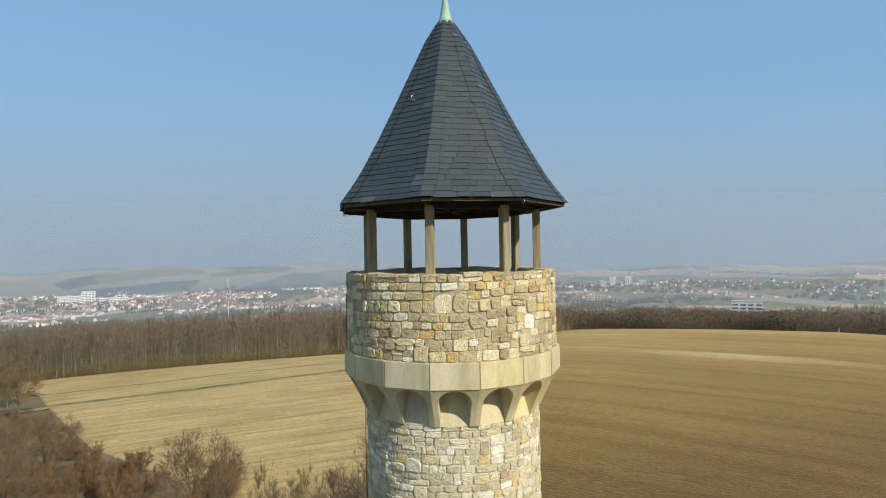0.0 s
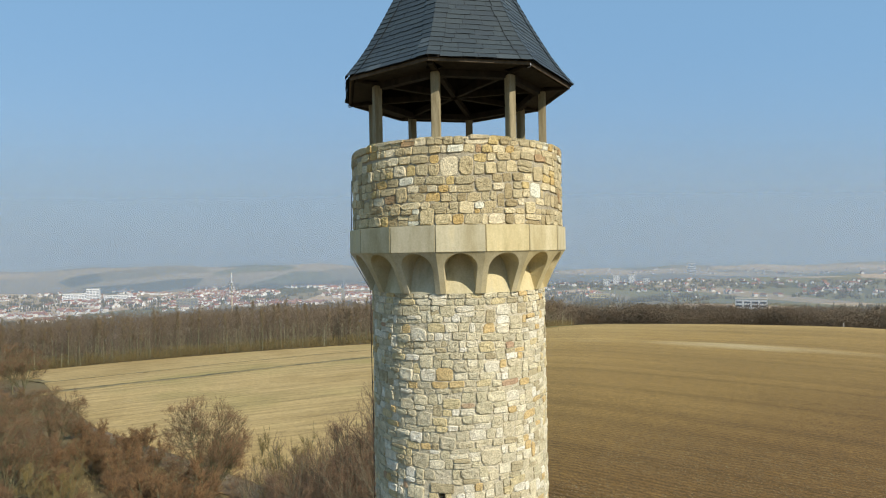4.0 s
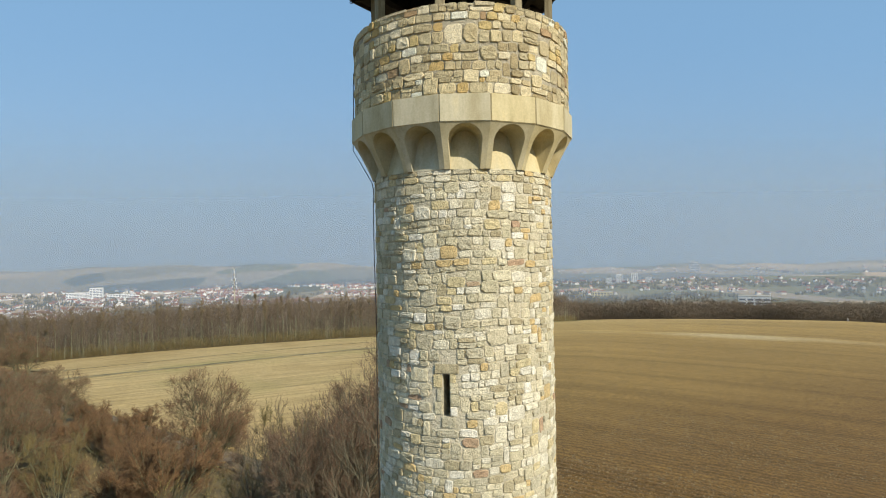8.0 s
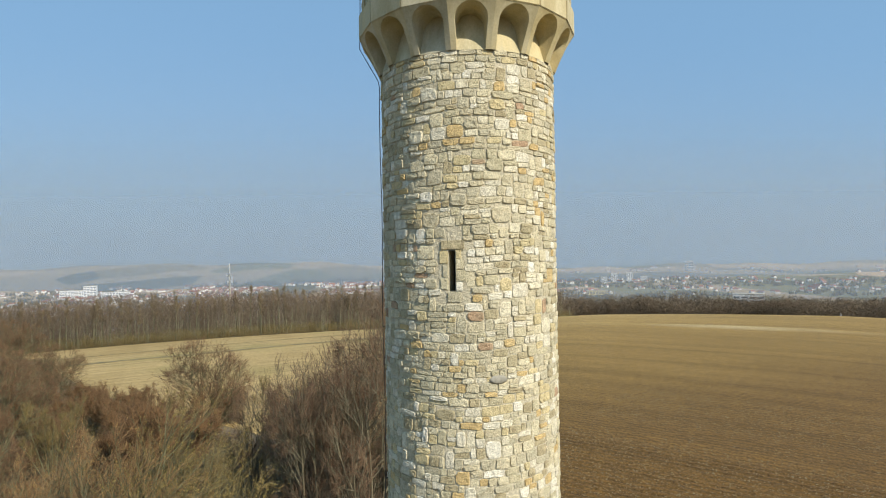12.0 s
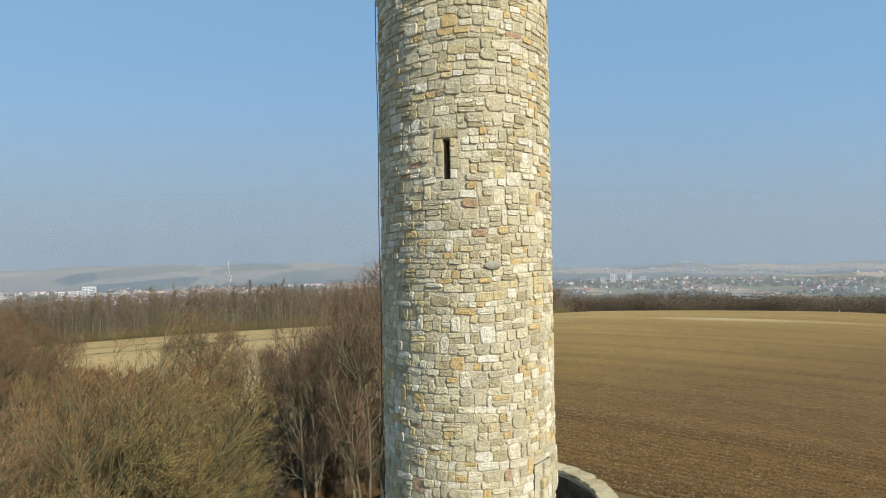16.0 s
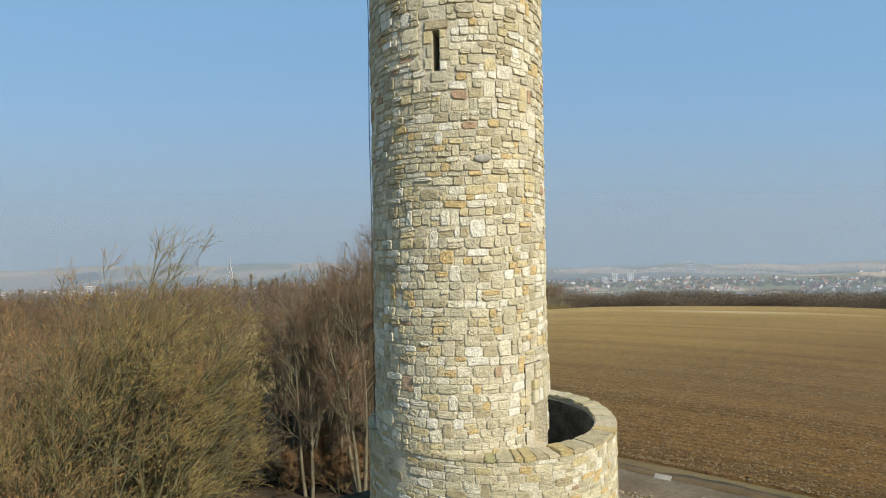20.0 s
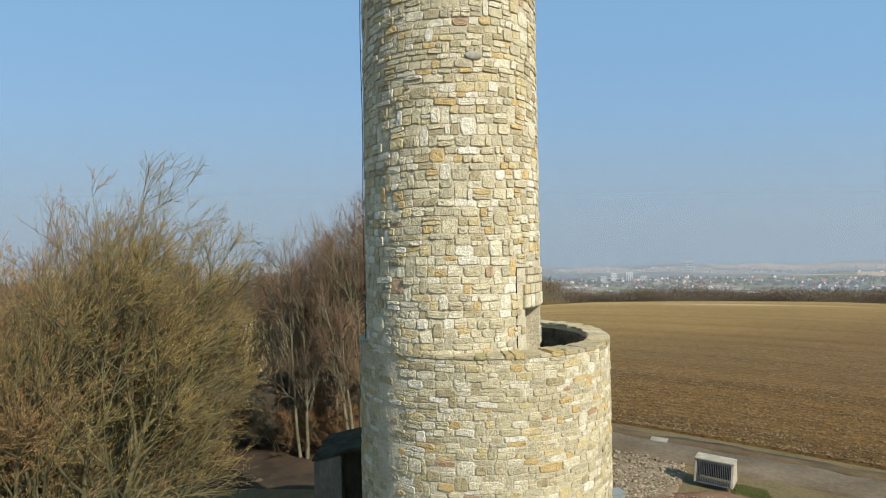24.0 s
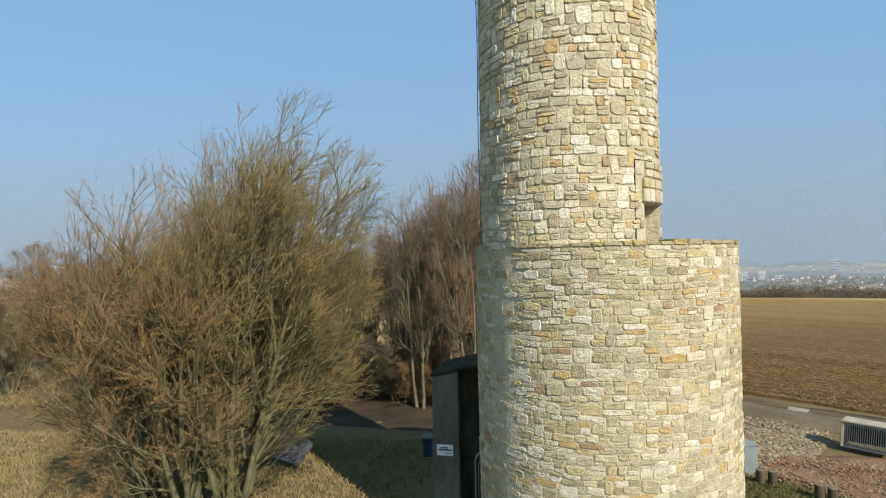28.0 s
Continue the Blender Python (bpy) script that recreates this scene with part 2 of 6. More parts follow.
def sheet(name, rings, mat, lift, label, category):
    """A polar sheet laid on the hill; rings of radii, angles in degrees from +y towards +x."""
    radii, angles = rings
    V = []
    for r in radii:
        a = np.radians(angles)
        x, y = r * np.sin(a), r * np.cos(a)
        V.append(np.stack([x, y, height(x, y) + lift(x, y)], 1))
    V = np.concatenate(V)
    n = len(angles)
    F = [(i * n + j, i * n + j + 1, (i + 1) * n + j + 1, (i + 1) * n + j) for i in range(len(radii) - 1) for j in range(n - 1)]
    F = [f[::-1] for f in F]
    ob = new(name, mesh_of(name, V, F, mat, True))
    return tagged(ob, label, category, kind="structure")


def ground_material():
    m, nt, b = material("grass_and_earth", 0.95)
    v = coords(nt)
    dist = node(nt, "ShaderNodeVectorMath", op="LENGTH")
    nt.links.new(v, dist.inputs[0])
    grass = ramp(nt, noise_tex(nt, v, 0.35, 5, 0.7), [(0.3, (0.12, 0.085, 0.038)), (0.5, (0.165, 0.12, 0.052)), (0.7, (0.115, 0.095, 0.038))])
    blades = noise_tex(nt, v, 9, 6, 0.75)
    near = mix(nt, 0.8, grass, ramp(nt, blades, [(0.25, grey(0.4)), (0.75, grey(1.5))]), "MULTIPLY")
    fields = node(nt, "ShaderNodeTexVoronoi")
    fields.inputs["Scale"].default_value = 0.0035
    stretch = node(nt, "ShaderNodeMapping")
    stretch.inputs["Scale"].default_value = (1, 0.45, 0)
    nt.links.new(v, stretch.inputs["Vector"])
    nt.links.new(stretch.outputs[0], fields.inputs["Vector"])
    sep = node(nt, "ShaderNodeSeparateColor")
    nt.links.new(fields.outputs["Color"], sep.inputs[0])
    land = ramp(nt, sep.outputs[0], [(0.0, (0.22, 0.18, 0.115)), (0.22, (0.18, 0.165, 0.095)), (0.40, (0.34, 0.26, 0.17)), (0.66, (0.11, 0.105, 0.07)), (0.74, (0.42, 0.31, 0.205))], False)
    far = node(nt, "ShaderNodeMapRange")
    far.inputs["From Min"].default_value, far.inputs["From Max"].default_value = 420, 700
    nt.links.new(dist.outputs["Value"], far.inputs["Value"])
    nt.links.new(mix(nt, far.outputs[0], near, land), b.inputs["Base Color"])
    bump(nt, b, blades, 0.6, 0.06)
    return m


radii = [0.0] + [1.5 * 1.068 ** i for i in range(124)]
radii = [r for r in radii if r < 4900] + [4900]
sheet("ground", (radii, np.linspace(0, 360, 241)), ground_material(), lambda x, y: -0.25 * np.clip((np.hypot(x, y) - 20) / 12, 0, 1) * np.clip((600 - np.hypot(x, y)) / 100, 0, 1),
      "grassy hilltop falling to a wide hazy valley", "ground")


# ---- tower ----
def ring_wall(name, mat, r_out, r_in, z0, z1, cx=0.0, cy=0.0, hole=None, n=96, cap=True):
    """A round wall with thickness; hole: az0, az1, za, zb, cut right through."""
    azs = list(np.linspace(-180, 180, n + 1)[:-1])
    zs = [z0, z1]
    if hole:
        azs = sorted([a for a in azs if abs(a - hole[0]) > 1 and abs(a - hole[1]) > 1] + [hole[0], hole[1]])
        zs = [z0, hole[2], hole[3], z1]
    m = len(azs)
    V = [around(a, r, z, cx, cy) for r in (r_out, r_in) for z in zs for a in azs]
    k = len(zs)
    idx = lambda s, i, j: s * k * m + i * m + j % m
    F = []
    for i in range(k - 1):
        for j in range(m):
            if hole and i == 1 and hole[0] - 0.01 <= azs[j] < hole[1] - 0.01:
                continue
            F.append((idx(0, i, j), idx(0, i, j + 1), idx(0, i + 1, j + 1), idx(0, i + 1, j)))
            F.append((idx(1, i, j + 1), idx(1, i, j), idx(1, i + 1, j), idx(1, i + 1, j + 1)))
    if cap:
        for j in range(m):
            F.append((idx(0, k - 1, j), idx(0, k - 1, j + 1), idx(1, k - 1, j + 1), idx(1, k - 1, j)))
            F.append((idx(0, 0, j + 1), idx(0, 0, j), idx(1, 0, j), idx(1, 0, j + 1)))
    if hole:
        a = [j for j in range(m) if hole[0] - 0.01 <= azs[j] <= hole[1] + 0.01]
        j0, j1 = a[0], a[-1]
        F.append((idx(0, 1, j0), idx(0, 2, j0), idx(1, 2, j0), idx(1, 1, j0)))
        F.append((idx(0, 2, j1), idx(0, 1, j1), idx(1, 1, j1), idx(1, 2, j1)))
        for j in range(j0, j1):
            F.append((idx(0, 1, j + 1), idx(0, 1, j), idx(1, 1, j), idx(1, 1, j + 1)))
            F.append((idx(0, 2, j), idx(0, 2, j + 1), idx(1, 2, j + 1), idx(1, 2, j)))
    return mesh_of(name, V, F, mat)


def stone_shape(rng):
    """A rough block in a unit square: x wide, z high, -y outwards; split outline, chipped corners, a nearly flat hammered face."""
    out = []
    for cx, cz in ((-1, -1), (1, -1), (1, 1), (-1, 1)):
        c, d = rng.uniform(0.05, 0.20), rng.uniform(0.04, 0.16)
        if rng.random() < 0.25:
            c, d = c + 0.14, d + 0.10
        jx, jz = rng.uniform(0.87, 1.01), rng.uniform(0.84, 1.02)
        out += [(0.5 * cx * jx, (0.5 - c) * cz * jz), ((0.5 - d) * cx * jx, 0.5 * cz * jz)]
    out += [(rng.uniform(-0.15, 0.15), s * rng.uniform(0.44, 0.53)) for s in (-1, 1)]
    out = sorted(out, key=lambda p: math.atan2(p[1], p[0]))
    n = len(out)
    tilt_x, tilt_z = rng.uniform(-0.35, 0.35), rng.uniform(-0.3, 0.3)
    deep = lambda x, z: tilt_x * x + tilt_z * z
    V = [(x, 0.5, z) for x, z in out] + [(x, -0.50 - rng.uniform(0, 0.25) + deep(x, z), z) for x, z in out]
    V += [(x * 0.925 + rng.uniform(-0.025, 0.025), -0.86 - rng.uniform(0, 0.22) + deep(x, z), z * 0.90 + rng.uniform(-0.03, 0.03)) for x, z in out]
    V += [(x * 0.50 + rng.uniform(-0.07, 0.07), -0.98 - rng.uniform(-0.18, 0.24) + deep(x, z) * 0.5, z * 0.48 + rng.uniform(-0.07, 0.07)) for x, z in out]
    V += [(rng.uniform(-0.1, 0.1), -1.0 - rng.uniform(-0.2, 0.2), rng.uniform(-0.1, 0.1))]
    F = []
    for r in (0, 1, 2):
        for i in range(n):
            j = (i + 1) % n
            F.append((r * n + i, r * n + j, (r + 1) * n + j, (r + 1) * n + i))
    F += [(3 * n + i, 3 * n + (i + 1) % n, 4 * n) for i in range(n)]
    return np.array(V), F


SHAPES = [stone_shape(random.Random(100 + i)) for i in range(40)]
SHAPE_MESHES = [mesh_of("stone", v, f, M_STONE) for v, f in SHAPES]
ANNEX_MESHES = [mesh_of("stone", v, f, M_ANNEX) for v, f in SHAPES]
DRUM_MESHES = [mesh_of("stone", v, f, M_DRUM) for v, f in SHAPES]


def courses(rng, length, z0, z1, hmin, hmax, wmin, wmax, tall=0.12, wave=0.045):
    """Rubble laid in rough courses over a strip: yields u, z, width, height of each stone."""
    z, blocked = z0, []
    ph = [rng.uniform(0, 6.28) for _ in range(4)]
    while z < z1 - 0.04:
        h = rng.uniform(hmin, hmax)
        if z1 - z - h < 0.08:
            h = z1 - z
        nxt, u = [], rng.uniform(-0.3, 0)
        while u < length:
            hit = next((b for b in blocked if b[0] - 0.06 < u < b[1] - 0.001), None)
            if hit:
                u = hit[1]
                continue
            w = rng.uniform(wmin, wmax) * rng.choice([0.7, 1, 1, 1.25])
            stop = min([b[0] for b in blocked if b[0] > u] + [1e9])
            if u + w > stop - 0.09:
                w = stop - u
            dz = wave * (math.sin(u * 0.9 + ph[0] + z * 0.35) + 0.6 * math.sin(u * 2.3 + ph[1] + z * 0.6)) if z0 + 0.3 < z < z1 - 0.5 else 0
            if w > 0.05:
                if rng.random() < tall and z + h + hmin < z1 - 0.2 and w < 0.45:
                    hh = h + 0.75 * hmin + 0.05
                    nxt.append((u, u + w, hh - h))
                    yield u + w / 2, z + dz + hh / 2, w, hh
                elif h > 0.75 * hmax and rng.random() < 0.3:
                    s = rng.uniform(0.4, 0.6)
                    yield u + w / 2, z + dz + h * s / 2, w, h * s
                    yield u + w / 2, z + dz + h * (1 + s) / 2, w, h * (1 - s)
                else:
                    yield u + w / 2, z + dz + h / 2, w, h
            u += w
        blocked = nxt
        z += h


def lay_stones(parent, seed, r, z0, z1, near, sizes, cx=0.0, cy=0.0, skip=(), limit=300, proud=0.034, joint=0.008, only=None, meshes=None, rest_mat=None):
    """Lays a round wall: the stones in the near window (az0, az1, za, zb) are parts of their own, the rest one mesh."""
    rng = random.Random(seed)
    rest, count = [], 0
    for u, z, w, h in courses(rng, 2 * math.pi * r, z0, z1, *sizes):
        az = math.degrees(u / r) - 180
        if any(a0 - 0.5 * math.degrees(w / r) < az < a1 + 0.5 * math.degrees(w / r) and za - h / 2 < z < zb + h / 2 for a0, a1, za, zb in skip):
            continue
        if only and not only(az, z):
            continue
        k = rng.randrange(len(SHAPES))
        m = face_out(az, r - 0.012, z, cx, cy) @ Matrix.Rotation(rng.uniform(-0.08, 0.08), 4, "Y") @ Matrix.Diagonal((max(w - joint, 0.05), rng.uniform(0.45, 1.35) * proud, max(h - joint, 0.05), 1))
        if near[0] < az < near[1] and near[2] < z < near[3] and count < limit:
            part("stone", (meshes or SHAPE_MESHES)[k], parent, "", m)
            count += 1
        else:
            v, f = SHAPES[k]
            a = np.array(m)
            rest.append((v @ a[:3, :3].T + a[:3, 3], f))
    V, F = join(rest)
    ob = part("rubblework", mesh_of("rubblework", V, F, rest_mat or M_STONES), parent, "rest of the rubble stones")
    ob["kind"] = "stuff"
    return count


tower = tagged(new("stone_tower"), "round rubble stone watchtower with slate octagonal spire roof", "tower")
SHAFT_R, DRUM_R, ANNEX_R, ANNEX_C, ANNEX_TOP = 2.0, 2.42, 3.0, (0.72, 0.72), 7.82
SLIT, RECESS = (-14.2, -10.0, 15.54, 16.38), (49.5, 76.0, 7.5, 8.60)
shaft = part("shaft", ring_wall("shaft", M_MORTAR, SHAFT_R - 0.004, 1.45, 9.0, 20.45, hole=SLIT), tower, "round shaft of coursed rubble")
foot = part("shaft_foot", ring_wall("shaft_foot", M_MORTAR, SHAFT_R - 0.004, 1.45, 0, 9.0, hole=RECESS), tower, "foot of the shaft with a recessed doorway")
part("recess_back", ring_wall("recess_back", M_MORTAR, 1.70, 1.5, 7.4, 8.75), tower, "plastered back of the walled-up doorway")
drum = part("parapet", ring_wall("parapet", M_DRUMMORTAR, DRUM_R - 0.004, 2.0, 21.77, 23.46), tower, "parapet of rubble stone")
annex = part("annex", ring_wall("annex", M_MORTAR, ANNEX_R - 0.004, 2.5, -0.3, ANNEX_TOP - 0.045, *ANNEX_C), tower, "lower round stair wall of rubble, open on top")

# cream stone band of sixteen panels over sixteen arched corbels
STEP, FIRST = 22.5, -10.0
half = math.tan(radians(STEP / 2))


def band_panel():
    bm = bmesh.new()
    ro, ri = 2.47, 2.05
    vs = []
    for r, e in ((ri, 0), (ro, 0.004)):
        for z in (21.255, 21.785):
            for s in (-1, 1):
                vs.append(bm.verts.new((s * (r * half - e), -r, z)))
    for q in ((0, 1, 3, 2), (4, 5, 7, 6), (0, 1, 5, 4), (2, 3, 7, 6), (0, 2, 6, 4), (1, 3, 7, 5)):
        bm.faces.new([vs[i] for i in q])
    bmesh.ops.recalc_face_normals(bm, faces=bm.faces)
    bmesh.ops.bevel(bm, geom=bm.edges[:], offset=0.012, segments=2, affect="EDGES")
    return from_bm("band_panel", bm, M_ASHLAR)


def corbel_arch():
    """One bay: two half brackets and the arched niche between them."""
    zb, zs, zt, top = 20.42, 20.93, 21.235, 21.255
    rows = [(zb, 8.2), (20.6, 8.3), (20.78, 8.4)] + [(zs + (zt - zs) * math.sin(a), 8.4 * math.cos(a)) for a in np.linspace(0, math.pi / 2, 12)] + [(top, 0.0)]
    V, F = [], []
    for z, a in rows:
        k = (z - zb) / (top - zb)
        rf = (2.03 + 0.42 * (0.75 * k + 0.25 * k * k))
        flat = lambda az, r: around(az, r / max(math.cos(radians(az)), 0.9) * math.cos(radians(0)), z)
        rn = min(2.025, rf - 0.004) - 0.26 * k
        V += [flat(-11.25, rf), flat(-11.05, rf), flat(-a, rf), around(-a, rn, z), around(-a / 3, rn, z), around(a / 3, rn, z), around(a, rn, z), flat(a, rf), flat(11.05, rf), flat(11.25, rf)]
    n = 10
    for i in range(len(rows) - 1):
        for j in range(n - 1):
            F.append((i * n + j, i * n + j + 1, (i + 1) * n + j + 1, (i + 1) * n + j))
    return mesh_of("corbel_arch", V, F, M_ASHLAR)


panel, arch = band_panel(), corbel_arch()
for i in range(16):
    m = Matrix.Rotation(radians(FIRST + STEP / 2 + STEP * i), 4, "Z")
    part("band_panel", panel, tower, "", m)
    part("corbel_arch", arch, tower, "", m)
part("platform", ring_wall("platform", M_PALE, 2.02, 0.3, 22.3, 22.42), tower, "viewing platform floor")

# ---- roof ----
ROOF_AZ = -11.0
PROFILE = [(2.745, 25.0), (2.45, 25.38), (2.24, 25.69), (1.83, 26.4), (1.40, 27.2), (0.99, 28.0), (0.54, 28.86), (0.17, 29.42)]


def corner(k, r, z):
    return Vector(around(ROOF_AZ + 45 * k, r, z))


roof = part("roof", None, tower, "octagonal slate spire with flared eaves")
V = [corner(k, r - 0.035, z - 0.01) for r, z in PROFILE for k in range(8)]
V += [corner(k, r - 0.1, z - 0.06) for r, z in PROFILE for k in range(8)]
nP = len(PROFILE)
F = []
for i in range(nP - 1):
    for k in range(8):
        a, b = i * 8 + k, i * 8 + (k + 1) % 8
        F.append((a, b, b + 8, a + 8))
        o = nP * 8
        F.append((o + b, o + a, o + a + 8, o + b + 8))
part("roof_boarding", mesh_of("roof_boarding", V, F, M_SHADED_TIMBER), roof, "boarding under the slates, darkened in colour for shade")


def profile_at(s):
    """Radius and height at the way s along the slope, 0 at the eaves."""
    for (r0, z0), (r1, z1) in zip(PROFILE, PROFILE[1:]):
        d = math.hypot(r1 - r0, z1 - z0)
        if s <= d:
            return r0 + (r1 - r0) * s / d, z0 + (z1 - z0) * s / d
        s -= d
    return PROFILE[-1]


SLOPE = sum(math.hypot(b[0] - a[0], b[1] - a[1]) for a, b in zip(PROFILE, PROFILE[1:]))


def slates(k, rng, single, mats):
    """Slates of one roof face between corners k and k + 1."""
    pieces, course, s, row = [], 0.15, 0.0, 0
    while s < SLOPE - 0.04:
        r0, z0 = profile_at(s)
        r1, z1 = profile_at(min(s + course * 1.15, SLOPE))
        A0, B0, A1, B1 = corner(k, r0, z0), corner(k + 1, r0, z0), corner(k, r1, z1), corner(k + 1, r1, z1)
        nrm = (B0 - A0).cross(A1 - A0).normalized()
        width = (B0 - A0).length
        cut = min(0.25, width * 0.3) * rng.uniform(0.9, 1.1)
        edges = [0.0, cut]
        x = cut + rng.uniform(0.14, 0.5)
        while x < width - cut - 0.12:
            edges.append(x)
            x += rng.uniform(0.30, 0.52)
        edges += [width - cut, width]
        for i, (e0, e1) in enumerate(zip(edges, edges[1:])):
            hip = i == 0 or i == len(edges) - 2
            t0, t1 = e0 / width, e1 / width
            low = 0.020 + (0.014 if hip else 0) + rng.uniform(0, 0.006)
            hi = 0.009 + (0.014 if hip else 0)
            g = 0.002
            t0 -= 0.022 / width * (1.0 if i == 0 else 0)
            t1 += 0.022 / width * (1.0 if i == len(edges) - 2 else 0)
            P = [A0.lerp(B0, t0 + g), A0.lerp(B0, t1 - g), A1.lerp(B1, t1 - g), A1.lerp(B1, t0 + g)]
            drop = (A0 - A1).normalized() * rng.uniform(-0.004, 0.010)
            Q = [P[0] + nrm * low + drop, P[1] + nrm * low + drop * 0.4, P[2] + nrm * hi, P[3] + nrm * hi]
            R = [P[0] + nrm * (low - 0.008) + drop, P[1] + nrm * (low - 0.008) + drop * 0.4]
            # rounded lower corner
            mid = Q[0].lerp(Q[1], 0.5) + drop * 1.5
            vs = [Q[0].lerp(Q[3], 0.12), Q[0].lerp(Q[1], 0.16) - (A0 - A1).normalized() * 0.004, mid, Q[1], Q[2], Q[3], R[0], R[1], mid - nrm * 0.008]
            fs = [(0, 1, 2, 3, 4, 5), (6, 8, 2, 1), (8, 7, 3, 2), (6, 1, 0)]
            if single:
                part("slate", mesh_of("slate", vs, fs, mats[0]), roof)
            else:
                pieces.append((np.array([tuple(v) for v in vs]), fs))
        s += course
        row += 1
    return pieces


rest = []
for k in range(8):
    rest += slates(k, random.Random(40 + k), k in (7, 0), (M_SLATE, M_SLATES))
V, F = join(rest)
part("slating", mesh_of("slating", V, F, M_SLATES), roof, "rest of the slates")["kind"] = "stuff"

# eaves boards, ring beam, rafters and posts
for k in range(8):
    for nm, r, z0, z1, th, mat in (("eaves_board", 2.68, 24.93, 25.02, 0.03, M_FASCIA), ("ring_beam", 2.05, 24.84, 24.99, 0.15, M_SHADED_TIMBER), ("soffit_board", 2.57, 24.972, 24.987, 0.5, M_SHADED_TIMBER)):
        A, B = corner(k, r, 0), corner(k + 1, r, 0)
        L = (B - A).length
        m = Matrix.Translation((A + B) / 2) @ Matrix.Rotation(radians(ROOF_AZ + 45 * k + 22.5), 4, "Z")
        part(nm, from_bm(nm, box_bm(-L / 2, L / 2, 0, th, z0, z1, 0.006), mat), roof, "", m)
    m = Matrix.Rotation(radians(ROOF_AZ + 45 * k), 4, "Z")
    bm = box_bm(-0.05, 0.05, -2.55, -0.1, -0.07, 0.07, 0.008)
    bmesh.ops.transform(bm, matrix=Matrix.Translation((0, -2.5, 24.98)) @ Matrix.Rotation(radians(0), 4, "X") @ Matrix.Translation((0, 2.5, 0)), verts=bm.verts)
    part("tie_beam", from_bm("tie_beam", bm, M_SHADED_TIMBER), roof, "", m)
    bm = box_bm(-0.085, 0.085, -2.13, -1.96, 23.3, 24.9, 0.012)
    part("post", from_bm("post", bm, M_WOOD), tower, "squared weathered timber post", m)


def turned(name, prof, mat, n=20, cap=True):
    V = [(r * math.cos(2 * math.pi * j / n), r * math.sin(2 * math.pi * j / n), z) for r, z in prof for j in range(n)]
    F = [(i * n + j, i * n + (j + 1) % n, (i + 1) * n + (j + 1) % n, (i + 1) * n + j) for i in range(len(prof) - 1) for j in range(n)]
    if cap:
        F.append(tuple(range((len(prof) - 1) * n, len(prof) * n)))
    return mesh_of(name, V, F, mat, True)


part("finial", turned("finial", [(0.20, 29.34), (0.205, 29.38), (0.15, 29.5), (0.10, 29.75), (0.055, 30.05), (0.03, 30.3), (0.05, 30.36), (0.05, 30.42), (0.012, 30.5), (0.01, 30.8)], M_COPPER), tower, "green copper finial")


# ---- fields, road and ground patches ----
def grid_sheet(name, P, mat, label, category, smooth=True):
    """A sheet from a grid of places (rows, columns, 3)."""
    n, m = P.shape[:2]
    F = [(i * m + j, i * m + j + 1, (i + 1) * m + j + 1, (i + 1) * m + j) for i in range(n - 1) for j in range(m - 1)]
    a, b = P[0, 1] - P[0, 0], P[1, 0] - P[0, 0]
    if a[0] * b[1] - a[1] * b[0] < 0:
        F = [f[::-1] for f in F]
    return tagged(new(name, mesh_of(name, P.reshape(-1, 3), F, mat, smooth)), label, category, kind="structure")


STREAK_AT, STREAK_SIZE = (0.223, -9.789, 0), (1 / 85.0, 1 / 16.0, 0)


